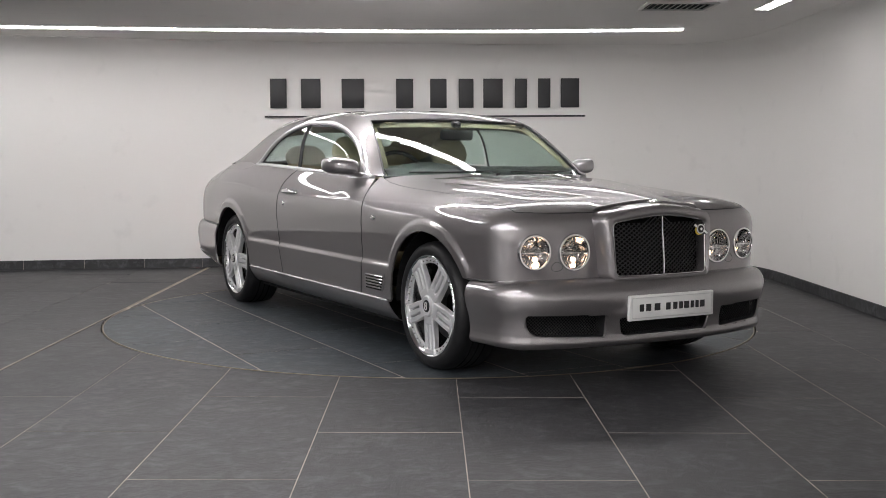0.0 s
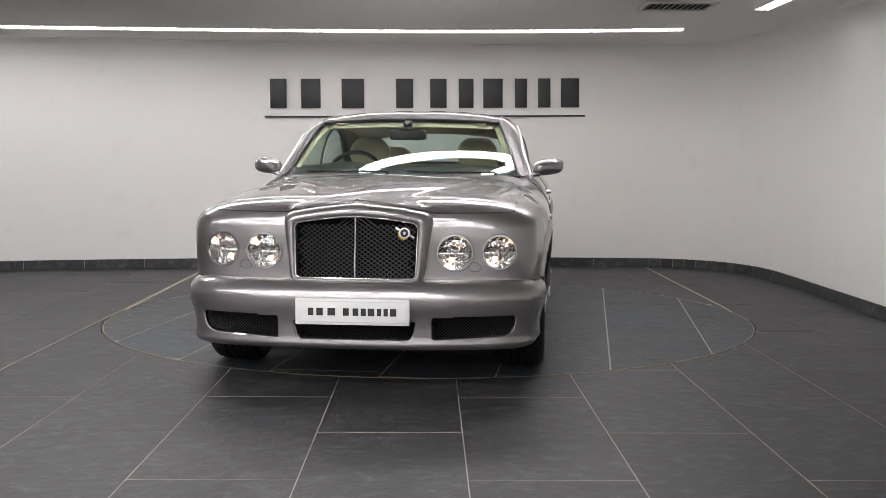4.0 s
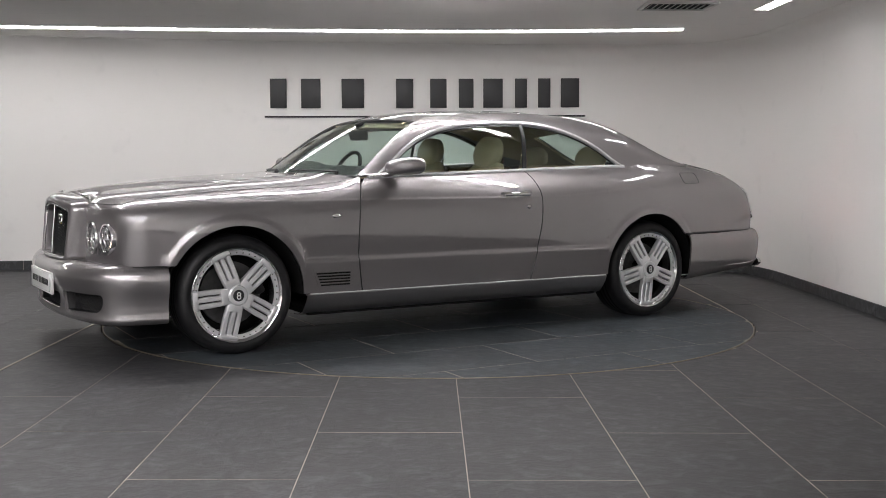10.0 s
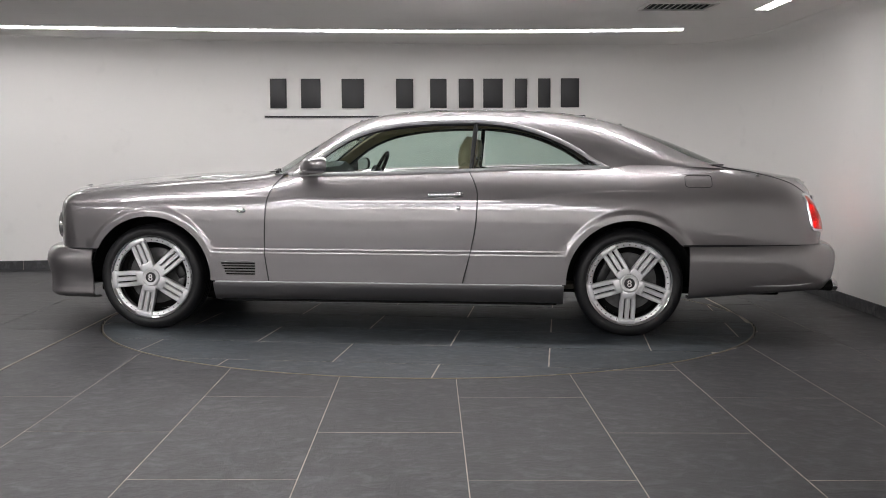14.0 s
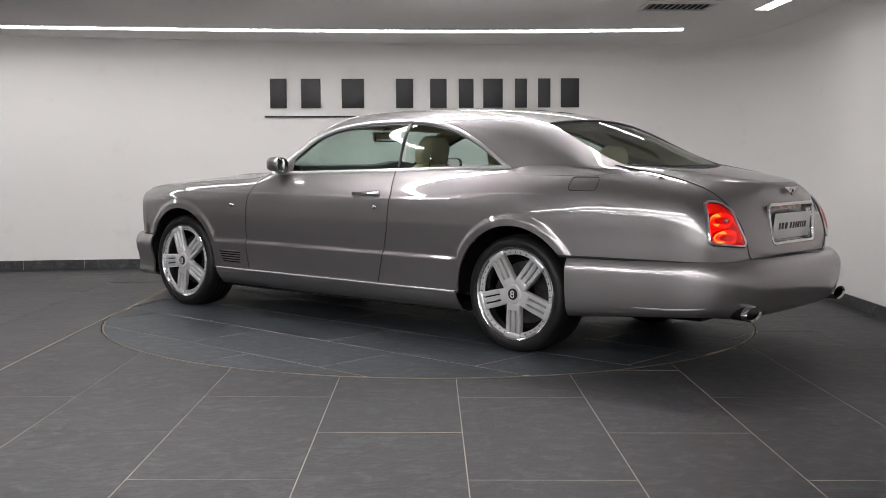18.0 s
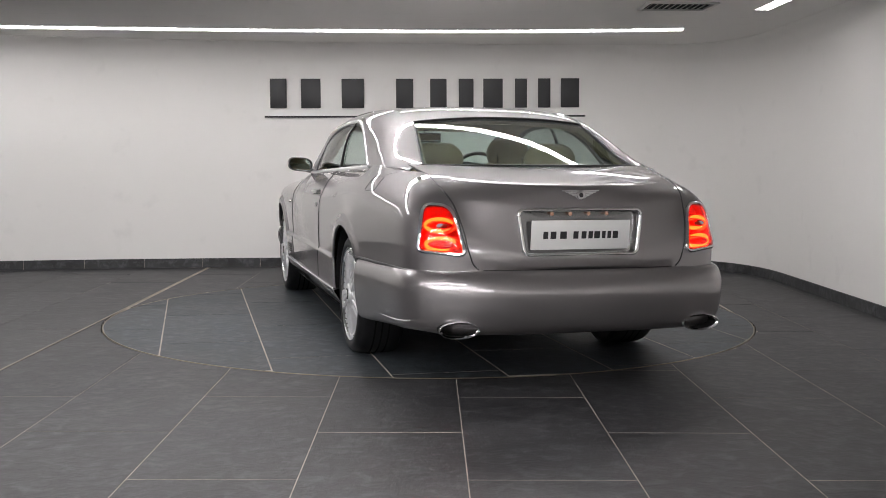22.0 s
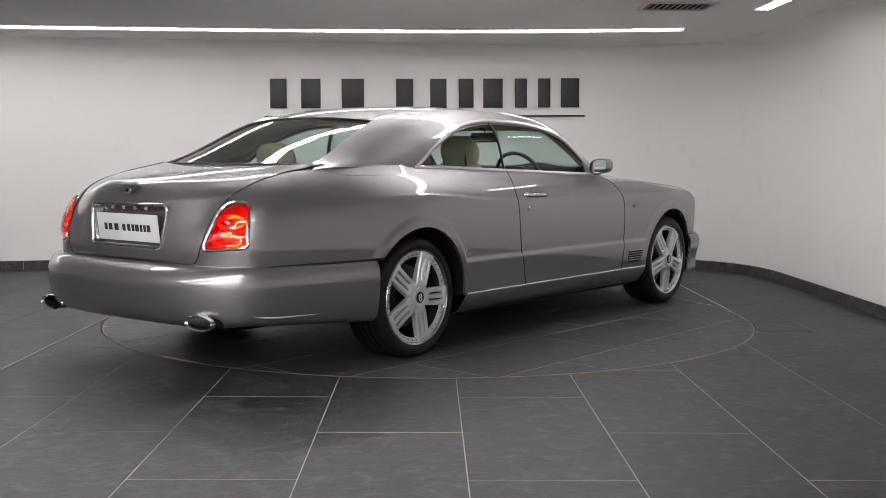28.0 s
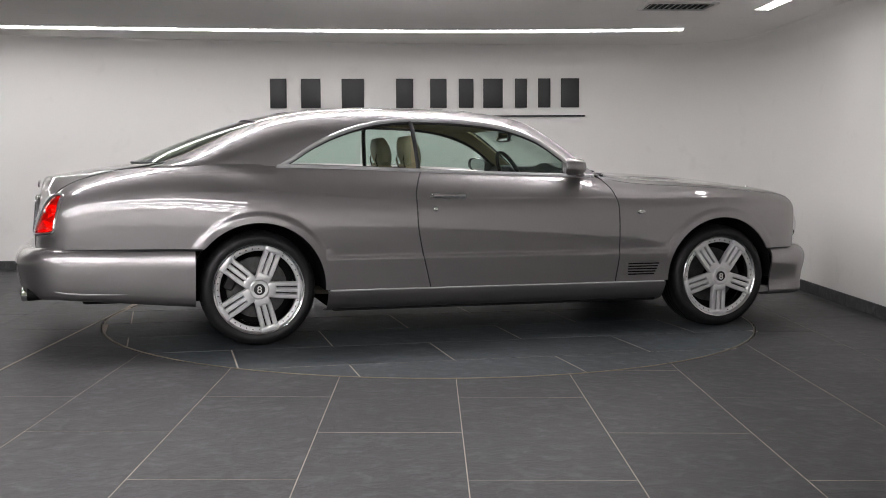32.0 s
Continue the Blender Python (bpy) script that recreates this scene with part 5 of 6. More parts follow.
    box("lower_wing", 0.004, 0.034, 0.012, pose(0.002, 0.034, -0.016, -35), CHROME, badge, bevel=0.0015)
    lathe("crescent", [(0.0, 0.0035), (0.026, 0.0035), (0.027, -0.002), (0, -0.002)], YELLOW, badge, "yellow enamel", n=32, axis="x", centre=(-0.001, -0.005, -0.006))


def wing_shape(name, parent, span, depth, thick, axis="z"):
    """A plain pair of tapering feathered wings, flat on the local ground."""
    bm = bmesh.new()
    for s in (1, -1):
        for k in range(5):
            L = span * (1 - 0.17 * k)
            w = depth / 5
            y0 = 0.010
            pts = [(depth / 2 - k * w, s * y0), (depth / 2 - k * w * 0.8 + 0.3 * w, s * L), (depth / 2 - (k * 0.8 + 0.35) * w, s * (L - 0.004)), (depth / 2 - (k + 0.75) * w, s * y0)]
            lo = [bm.verts.new((x, y, 0)) for x, y in pts]
            hi = [bm.verts.new((x, y * 0.99, thick * (1 - 0.5 * abs(y) / span))) for x, y in pts]
            bm.faces.new(hi)
            bm.faces.new(list(reversed(lo)))
            for i in range(4):
                bm.faces.new((lo[i], lo[(i + 1) % 4], hi[(i + 1) % 4], hi[i]))
    return part(name, bm, CHROME, parent)


def build_lamps(car):
    for side in (1, -1):
        for y, z, r in LAMPS_F:
            x = nose_x(y, z)
            e = 0.01
            nx = Vector((1.0, -(nose_x(y + e, z) - nose_x(y - e, z)) / (2 * e), 0)).normalized()
            # headlamps face mostly forward
            nx = Vector((nx.x + 0.6, nx.y * side, 0)).normalized()
            lamp = new("headlamp")
            lamp.parent = car
            lamp.matrix_basis = Matrix.Translation((x - 0.004, side * y, z)) @ nx.to_track_quat("X", "Z").to_matrix().to_4x4()
            tagged(lamp, "round clear headlamp with chrome bezel, lit")
            R = r + 0.007
            lathe("bezel", [(R - 0.012, 0.002), (R - 0.008, 0.012), (R, 0.012), (R + 0.004, 0.004), (R + 0.004, -0.03), (R - 0.012, -0.03), (R - 0.012, 0.002)], CHROME, lamp, "bright chrome bezel", n=48, axis="x")
            lathe("bowl", [(R - 0.010, -0.002), (R - 0.018, -0.03), (R * 0.55, -0.06), (0.02, -0.075), (0, -0.075)], REFLECTOR, lamp, "silver reflector bowl", n=48, axis="x")
            lathe("inner_ring", [(R * 0.34, -0.03), (R * 0.36, -0.016), (R * 0.30, -0.014), (R * 0.22, -0.05)], CHROME, lamp, n=40, axis="x", centre=(0, 0, R * 0.30))
            lathe("main_bulb", [(0, -0.022), (R * 0.10, -0.026), (R * 0.12, -0.05), (0, -0.055)], CLEAR, lamp, "clear glass bulb", n=20, axis="x", centre=(0, 0, R * 0.30))
            box("divider", 0.03, R * 1.66, 0.006, pose(-0.022, 0, -R * 0.06), CHROME, lamp, "bright divider bar", bevel=0.002)
            lathe("bulb", [(0, -0.022), (0.011, -0.027), (0.014, -0.045), (0, -0.05)], BULB, lamp, "glowing bulb", n=20, axis="x", centre=(0, side * -0.02, -R * 0.45))
            for k in range(9):
                yy = (k - 4) * R * 0.175
                hgt = max(math.sqrt(max((R * 0.84) ** 2 - yy * yy, 0.0004)) - 0.012, 0.012)
                box("facet", 0.008, R * 0.15, hgt, pose(-0.04, yy, -R * 0.08 - hgt / 2, 0, 14, (k % 2) * 16 - 8), REFLECTOR, lamp, bevel=0.003)
                box("flute", 0.006, R * 0.12, hgt * 0.5, pose(-0.046, yy, R * 0.10 + hgt * 0.6, 0, -16, (k % 2) * 14 - 7), REFLECTOR, lamp, bevel=0.002)
            lathe("lens", [(0, 0.018), (R * 0.4, 0.016), (R * 0.75, 0.010), (R - 0.008, 0.003)], CLEAR, lamp, "domed clear lens", n=48, axis="x")
        # washer flap below the lamps
        y, z = 0.575, 0.603
        x = nose_x(y, z)
        pts = []
        for a in np.linspace(0, 2 * math.pi, 28)[:-1]:
            rr = 0.026
            yy = y + rr * 1.15 * math.cos(a) * (1 - 0.25 * math.sin(a))
            zz = z + rr * 0.9 * math.sin(a)
            pts.append((nose_x(yy, zz) + 0.0005, side * yy, zz))
        tube("washer_flap_seam", pts, 0.0014, BLACK, car, "thin seam of the lamp washer flap", closed=True, sides=5)
        # rear lamps
        poly = lamp_outline(14)
        lamp = new("tail_lamp")
        lamp.parent = car
        tagged(lamp, "red rear lamp with two glowing rings in a chrome frame")
        cy, cz = 0.684, 0.795
        def surf(yy, zz, out):
            return (tail_x(yy, zz) - out, side * (yy + out * 0.3), zz)
        rim = [surf(a, b, 0.004) for a, b in poly]
        tube("chrome_frame", rim, 0.011, CHROME, lamp, "bright chrome lamp frame", closed=True, sides=8)
        rings = (1.0, 0.85, 0.6, 0.3, 0.02)
        P = np.array([[surf(cy + (a - cy) * k, cz + (b - cz) * k, 0.006 + 0.008 * (1 - k * k)) for k in rings] for a, b in poly])
        sheet("lens", P, REDGLASS, lamp, "glossy red lens", thick=0.003, wrap=True, flip=side > 0)
        P = np.array([[surf(cy + (a - cy) * k, cz + (b - cz) * k, -0.002 - d) for k, d in ((1.0, 0.0), (0.97, 0.06), (0.6, 0.076), (0.3, 0.076), (0.02, 0.076))] for a, b in poly])
        sheet("housing", P, REDBACK, lamp, "red reflector housing", thick=0.003, wrap=True, flip=side > 0)
        for zc, yc, ry, rz in ((0.812, 0.680, 0.066, 0.030), (0.722, 0.678, 0.072, 0.030)):
            path = []
            for a in np.linspace(0, 2 * math.pi, 40)[:-1]:
                yy, zz = yc + ry * math.cos(a), zc + rz * math.sin(a)
                path.append((tail_x(yc, zc) + 0.060, side * yy, zz))
            tube("glow_ring", path, 0.0088, GLOWRING, lamp, "glowing amber ring", closed=True, sides=8, squash=(0.6, 1))
            for grow in (-0.0115, 0.0105):
                wall = []
                for a in np.linspace(0, 2 * math.pi, 41)[:-1]:
                    yy, zz = yc + (ry + grow) * math.cos(a), zc + (rz + grow) * math.sin(a)
                    x0 = tail_x(yc, zc) + 0.072
                    x1 = max(tail_x(yc, zc) + 0.001, tail_x(yy, zz) + 0.003)
                    wall.append([(x0, side * yy, zz), ((x0 + x1) / 2, side * yy, zz), (x1, side * yy, zz)])
                sheet("collar", np.array(wall), REDBACK, lamp, "red collar round the glowing ring", thick=0.001, wrap=True)
        centre = (tail_x(0.680, 0.812) - 0.013, side * 0.680, 0.812)
        lathe("reverse_lens", [(0, -0.004), (0.022, -0.002), (0.028, 0.006)], SATIN, lamp, "pale oval reversing lens", n=28, axis="x").matrix_basis = Matrix.Translation(centre) @ Matrix.Diagonal((1, 1, 0.48, 1))


def wheel_parts(car, x, side, turn):
    """One alloy wheel with its tyre: five broad spokes, each slotted twice, in a polished riveted rim."""
    wheel = new("wheel")
    wheel.parent = car
    wheel.matrix_basis = pose(x, side * 0.905, HUB, 0, 0, 0 if side > 0 else 180)
    tagged(wheel, "five-spoke silver alloy wheel with low black tyre")
    R = 0.347
    # built facing +y, outer face at 0
    lathe("tyre", [(0.268, -0.012), (0.272, 0.002), (0.285, 0.010), (0.305, 0.012), (0.322, 0.006), (0.336, -0.008), (0.343, -0.028), (R - 0.001, -0.05), (R, -0.12), (R, -0.20), (0.342, -0.235), (0.32, -0.255), (0.28, -0.258), (0.262, -0.25), (0.262, -0.012), (0.268, -0.012)],
          RUBBER, wheel, "low-profile black tyre", n=80)
    vs, fs = [], []
    for h in (-0.085, -0.125, -0.165):
        v, f = lathe_data([(R - 0.002, h - 0.005), (R + 0.0008, h - 0.0045), (R + 0.0008, h + 0.0045), (R - 0.002, h + 0.005)], 64)
        fs += [tuple(i + len(vs) for i in q) for q in f]
        vs += v
    obj("tread_groove", mesh_of("tread_groove", vs, fs, DARK), wheel)
    lathe("rim", [(0.264, -0.02), (0.272, -0.004), (0.276, 0.004), (0.272, 0.008), (0.264, 0.004), (0.256, -0.008), (0.236, -0.014), (0.232, -0.024), (0.226, -0.10), (0.226, -0.22), (0.262, -0.24), (0.264, -0.02)], POLISHED, wheel, "polished rim", n=80)
    lathe("rim_ring", [(0.230, -0.018), (0.234, -0.008), (0.256, -0.004), (0.259, -0.012)], ALLOY, wheel, "silver bolt ring", n=80)
    lathe("brake_disc", [(0.06, -0.115), (0.185, -0.115), (0.185, -0.14), (0.06, -0.14)], DISC, wheel, "dark steel brake disc", n=48)
    # near-black disc standing in for the shade deep inside the rim
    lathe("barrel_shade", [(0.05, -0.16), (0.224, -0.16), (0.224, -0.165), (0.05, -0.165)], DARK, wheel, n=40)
    box("caliper", 0.06, 0.06, 0.15, pose(-0.15 if x > 0 else 0.15, -0.11, 0.06, 0, 25 if x > 0 else -25, 0), BLACK, wheel, bevel=0.012)
    # spokes: three bars joined at both ends
    for k in range(5):
        a = radians(turn + 72 * k)
        m = Matrix.Rotation(-a, 4, "Y")
        bm = bmesh.new()
        for off in (-1, 0, 1):
            pts = []
            for r, w, h, t in ((0.055, 0.0125, 0.004, 0.03), (0.10, 0.0135, 0.003, 0.03), (0.16, 0.0145, -0.002, 0.026), (0.215, 0.0145, -0.004, 0.024), (0.248, 0.0145, -0.002, 0.02)):
                c = off * (0.0335 + 0.004 * min((r - 0.055) / 0.105, 1))
                pts.append([bm.verts.new((r, h, c - w)), bm.verts.new((r, h + 0.006, c - w + 0.005)), bm.verts.new((r, h + 0.006, c + w - 0.005)), bm.verts.new((r, h, c + w)),
                            bm.verts.new((r, h - t, c + w)), bm.verts.new((r, h - t, c - w))])
            for p, q in zip(pts, pts[1:]):
                for i in range(6):
                    bm.faces.new((p[i], p[(i + 1) % 6], q[(i + 1) % 6], q[i]))
            bm.faces.new(pts[0])
            bm.faces.new(list(reversed(pts[-1])))
        box_bm(0.036, 0.024, 0.116, pose(0.247, -0.005, 0), 0.0115, 3, bm)
        box_bm(0.056, 0.032, 0.094, pose(0.074, -0.005, 0), 0.010, 3, bm)
        bmesh.ops.transform(bm, matrix=m, verts=bm.verts)
        part("spoke", bm, ALLOY, wheel, "triple-bar silver spoke")
    lathe("hub", [(0, 0.016), (0.040, 0.020), (0.050, 0.021), (0.057, 0.017), (0.062, 0.004), (0.07, -0.03)], ALLOY, wheel, "polished hub", n=48)
    lathe("centre_cap", [(0, 0.024), (0.031, 0.023), (0.036, 0.016)], BLACK, wheel, "black centre cap", n=32)
    for dz, r in ((0.009, 0.0095), (-0.009, 0.0105)):
        lathe("cap_emblem", [(r - 0.0035, 0.022), (r - 0.003, 0.0262), (r + 0.003, 0.0262), (r + 0.0035, 0.022)], PLATEWHITE, wheel, "plain white emblem ring", n=20, centre=(0, 0, dz))
    for k in range(5):
        a = radians(turn + 36 + 72 * k)
        lathe("wheel_nut", [(0, 0.010), (0.006, 0.010), (0.008, 0.0), (0.008, -0.01)], CHROME, wheel, n=10, centre=(0.05 * math.cos(a), 0.0, 0.05 * math.sin(a)))
    vs, bolts = [], []
    for k in range(40):
        a = 2 * math.pi * k / 40
        if min(abs((math.degrees(a) - turn - 72 * j + 180) % 360 - 180) for j in range(5)) < 10:
            continue
        bolts.append(pose(0.245 * math.cos(a), -0.005, 0.245 * math.sin(a)))
    first = lathe("rim_bolt", [(0, 0.004), (0.003, 0.0035), (0.0045, 0.0), (0.0045, -0.004)], GRILLE, wheel, "small dark rim bolt", n=8)
    first.matrix_basis = bolts[0]
    for m in bolts[1:]:
        b = new("rim_bolt", first.data)
        b.parent, b.matrix_basis = wheel, m
    return wheel


def build_wheels(car):
    wheel_parts(car, ARCH_F, 1, 67)
    wheel_parts(car, ARCH_R, 1, 57)
    wheel_parts(car, ARCH_F, -1, 54)
    wheel_parts(car, ARCH_R, -1, 39)
    for xc in (ARCH_F, ARCH_R):
        rows = []
        for a in np.linspace(-0.05, math.pi + 0.05, 30):
            rows.append([(xc + (ARCH_RAD + 0.006) * math.cos(a), y, HUB + (ARCH_RAD + 0.006) * math.sin(a)) for y in (0.895 if xc > 0 else 0.925, 0.53)])
        mirrored("wheel_arch_liner", np.array(rows), DARK, car, "dark wheel arch liner", thick=0.004, flip=True)
        for s in (1, -1):
            box("inner_wing", 1.0, 0.008, 0.42, pose(xc, s * 0.555, 0.55), DARK, car, "dark inner wing panel", bevel=0.003)


def build_trim(car, body, doors):
    """Mirrors, handles, locks, vents, badges, number plate recess, wipers and the underside."""
    for side, door in zip((1, -1), doors):
        mirror = new("door_mirror")
        mirror.parent = car
        tagged(mirror, "grey painted door mirror on a slim foot")
        # housing: a rounded shell, deepest in front, open to the rear
        n, rows = 28, []
        for x, ky, kz, dz in ((0.60, 0.15, 0.2, 0.0), (0.592, 0.55, 0.55, 0.0), (0.57, 0.80, 0.80, 0.0), (0.53, 0.95, 0.95, 0.0), (0.47, 1.0, 1.0, 0.0), (0.425, 0.98, 0.98, 0.0), (0.415, 0.93, 0.92, 0.0)):
            ring = []
            for a in np.linspace(0, 2 * math.pi, n + 1)[:-1]:
                c, s = math.cos(a), math.sin(a)
                yy = 0.098 * ky * abs(c) ** 0.65 * (1 if c > 0 else -1)
                zz = (0.058 if s > 0 else 0.050) * kz * abs(s) ** 0.7 * (1 if s > 0 else -1)
                ring.append((0.415 + (x - 0.415) * 0.75 - 0.09 * (yy / 0.108) * 0.55, side * (0.925 + yy), 1.078 + zz + 0.01 * yy / 0.1))
            rows.append(ring)
        v, f = closed_bar(np.array(rows))
        obj("housing", mesh_of("housing", v, f[:-1], PAINT, 50), mirror, "painted mirror housing")
        inner = np.array(rows[-1])
        c = inner.mean(0)
        v, f = closed_bar(np.array([c + (inner - c) * 1.0, c + (inner - c) * 0.9 + (0.015, 0, 0)]))
        obj("rim", mesh_of("rim", v, f[:-2], BLACK), mirror, "black inner rim")
        v, f = closed_bar(np.array([c + (inner - c) * 0.9 + (0.014, 0, 0), c + (inner - c) * 0.9 + (0.018, 0, 0)]))
        obj("mirror_glass", mesh_of("mirror_glass", v, f, MIRROR), mirror, "mirror glass")
        foot = [(0.56, side * 0.81, 1.028), (0.54, side * 0.845, 1.032), (0.51, side * 0.88, 1.043), (0.49, side * 0.90, 1.055)]
        tube("foot", foot, 0.02, PAINT, mirror, "painted mirror foot", sides=10, squash=(1.6, 0.75))
        box("base_plate", 0.11, 0.02, 0.03, pose(0.55, side * 0.806, 1.026, 0, 0, 0), BLACK, mirror, "black mirror base", bevel=0.006)
        tri = []
        # front corner of the side window
        for u in np.linspace(0, 1, 8):
            x = 0.60 - 0.16 * u
            a1 = float(angle_of_z(x, float(window_z(x))))
            tri.append(cabin(np.full(6, x), np.linspace(0, a1, 6)) * (1, side, 1) + (0, side * 0.001, 0))
        sheet("window_corner", np.array(tri), PAINT, mirror, "painted window corner", thick=0.006, flip=side < 0)
        # handle
        y = float(side_y(-0.38, 0.90))
        handle = new("door_handle")
        handle.parent = car
        tagged(handle, "chrome pull door handle")
        path = [(-0.265, side * (y - 0.004), 0.898), (-0.275, side * (y + 0.022), 0.899), (-0.33, side * (y + 0.028), 0.90), (-0.42, side * (y + 0.027), 0.901), (-0.475, side * (y + 0.020), 0.901), (-0.488, side * (y - 0.004), 0.901)]
        tube("grip", path, 0.0125, CHROME, handle, "chrome grip", sides=10, squash=(0.7, 1.1))
        box("escutcheon", 0.055, 0.008, 0.036, pose(-0.466, side * (y + 0.002), 0.901), CHROME, handle, bevel=0.003)
        box("recess_plate", 0.13, 0.004, 0.03, pose(-0.36, side * (y + 0.0005), 0.899), BLACK, handle, bevel=0.001)
        yl = float(side_y(-0.465, 0.817))
        lathe("door_lock", [(0, 0.006), (0.008, 0.007), (0.014, 0.004), (0.016, -0.003)], CHROME, car, "round chrome door lock", n=24, centre=(0, 0, 0)).matrix_basis = pose(-0.465, side * yl, 0.817, 0, 0, 0 if side > 0 else 180)
        # side repeater
        yr = float(side_y(0.944, 0.788))
        rep = lathe("side_repeater", [(0, 0.010), (0.012, 0.009), (0.019, 0.003), (0.020, -0.003)], CHROME, car, "small oval bright side repeater", n=28)
        rep.matrix_basis = pose(0.944, side * yr, 0.788, 0, 0, 0 if side > 0 else 180) @ Matrix.Diagonal((1.55, 1, 0.72, 1))
        lens = lathe("lens", [(0, 0.013), (0.007, 0.0125), (0.012, 0.008)], CLEAR, rep, n=20)
        # wing vent: a louvred panel
        vent = new("wing_vent")
        vent.parent = car
        tagged(vent, "louvred wing vent behind the front wheel")
        yv = float(side_y(0.95, 0.42))
        outline = [(1.098, 0.474), (0.846, 0.474), (0.832, 0.461), (0.826, 0.380), (0.840, 0.368), (1.045, 0.368), (1.066, 0.38), (1.086, 0.43)]
        pts = [(x, side * (float(side_y(x, z)) + 0.001), z) for x, z in outline]
        v, f = closed_bar(np.array([pts, [(p[0], p[1] + side * 0.003, p[2]) for p in pts]]))
        obj("panel", mesh_of("panel", v, f, PAINT), vent, "raised vent panel")
        for k in range(5):
            z = 0.455 - 0.0175 * k
            x0, x1 = 1.078 - 0.008 * k, 0.856
            path = [(x, side * (float(side_y(x, z)) + 0.0055), z) for x in np.linspace(x0, x1, 8)]
            tube("louvre", path, 0.006, PAINT, vent, "painted louvre", sides=8, squash=(0.9, 0.7))
            path = [(x, side * (float(side_y(x, z)) + 0.0042), z - 0.008) for x in np.linspace(x0, x1, 8)]
            tube("slot", path, 0.0042, DARK, vent, "dark louvre slot", sides=6)
    # fuel flap on the left
    for side in (1,):
        pts = []
        x0, x1, z0, z1, r = -1.90, -2.07, 0.958, 1.032, 0.02
        for cx, cz, a0 in ((x1 + r, z1 - r, 90), (x1 + r, z0 + r, 180), (x0 - r, z0 + r, 270), (x0 - r, z1 - r, 0)):
            for a in np.linspace(a0, a0 + 90, 7):
                x, z = cx + r * math.cos(radians(a)), cz + r * math.sin(radians(a))
                pts.append((x, side * (float(side_y(x, z)) + 0.0004), z))
        tube("fuel_flap_seam", pts, 0.0026, BLACK, body, "thin seam of the fuel flap", closed=True, sides=5)
    lathe("aerial_base", [(0, 0.008), (0.010, 0.007), (0.014, -0.004)], CHROME, body, "small chrome aerial base", n=20, axis="z", centre=(-2.384, 0.697, deck_z(-2.384, 0.697)))
    # number plate recess on the boot lid
    recess = new("plate_recess")
    recess.parent = car
    tagged(recess, "chrome framed recess with white plate and small lamps")
    frame_pts = []
    hw, zc, hh, r = 0.318, 0.779, 0.108, 0.03
    for cy, cz, a0 in ((hw - r, zc + hh - r, 0), (-hw + r, zc + hh - r, 90), (-hw * 0.93 + r, zc - hh + r, 180), (hw * 0.93 - r, zc - hh + r, 270)):
        for a in np.linspace(a0, a0 + 90, 8):
            y, z = cy + r * math.cos(radians(a)), cz + r * math.sin(radians(a))
            frame_pts.append((-2.846 - 0.045 * (0.88 - z) / 0.2 * 0.4 + 0.045 * (abs(y) / 0.525) ** 2.4 - 0.002, y, z))
    tube("chrome_frame", frame_pts, 0.011, CHROME, recess, "bright chrome frame", closed=True, sides=10)
    cen = np.array(frame_pts).mean(0)
    rows = []
    for p in frame_pts:
        p = np.array(p)
        q = cen + (p - cen) * 0.94
        rows.append([p + (0.002, 0, 0), q + (0.032, 0, 0), cen + (p - cen) * 0.3 + (0.034, 0, 0), cen + (0.034, 0, 0) + (p - cen) * 0.01])
    # the recess's shade is put into this panel's darker silver
    sheet("back_panel", np.array(rows), RECESS, recess, "silver back panel darkened for the recess shade", thick=0.002, wrap=True)
    plate = new("plate")
    plate.parent = car
    tagged(plate, "white oblong plate with a row of dark bars")
    plate.matrix_basis = pose(-2.846, 0, 0.766, 0, -7, 0)
    part("backing", box_bm(0.008, 0.515, 0.145, Matrix(), 0.004), PLATEWHITE, plate, "white plate")
    plate_bars_obj(plate)
    for y in (-0.14, -0.045, 0.05, 0.145):
        lathe("plate_lamp", [(0, -0.006), (0.008, -0.004), (0.010, 0.004)], REDLAMP, recess, "small warm plate lamp", n=14, axis="x", centre=(-2.834, y, 0.868))
    badge = new("boot_badge")
    badge.parent = car
    badge.matrix_basis = pose(-2.836, 0, 0.958, 0, -82, 0)
    tagged(badge, "chrome winged badge on the boot lid")
    wing_shape("wings", badge, 0.100, 0.046, 0.006)
    lathe("boss", [(0, 0.010), (0.020, 0.009), (0.025, 0.002), (0.025, 0)], CHROME, badge, n=24, axis="z")
    lathe("boss_centre", [(0, 0.012), (0.010, 0.0115), (0.012, 0.008)], BLACK, badge, n=24, axis="z")
    # cowl and wipers
    rows = []
    for s in np.linspace(-0.95, 0.95, 31):
        x0, x1 = 1.0 - 0.205 * s * s, 0.895 - 0.205 * s * s
        z = float(cabin_top(np.array(x1), np.array(s * 0.752))) - 0.002
        rows.append([(x0, s * 0.765, z - 0.022), ((x0 + x1) / 2, s * 0.76, z - 0.018), (x1, s * 0.755, z - 0.01)])
    sheet("scuttle", np.array(rows), BLACK, car, "black scuttle below the windscreen", thick=0.004)
    for y0, y1 in ((-0.10, -0.60), (0.56, 0.06)):
        wiper = new("wiper")
        wiper.parent = car
        tagged(wiper, "black wiper resting at the foot of the windscreen")
        def on_glass(y, up, lift):
            x = 0.915 - 0.205 * (y / 0.752) ** 2 - up
            return (x, y, float(cabin_top(np.array(x), np.array(y))) + lift)
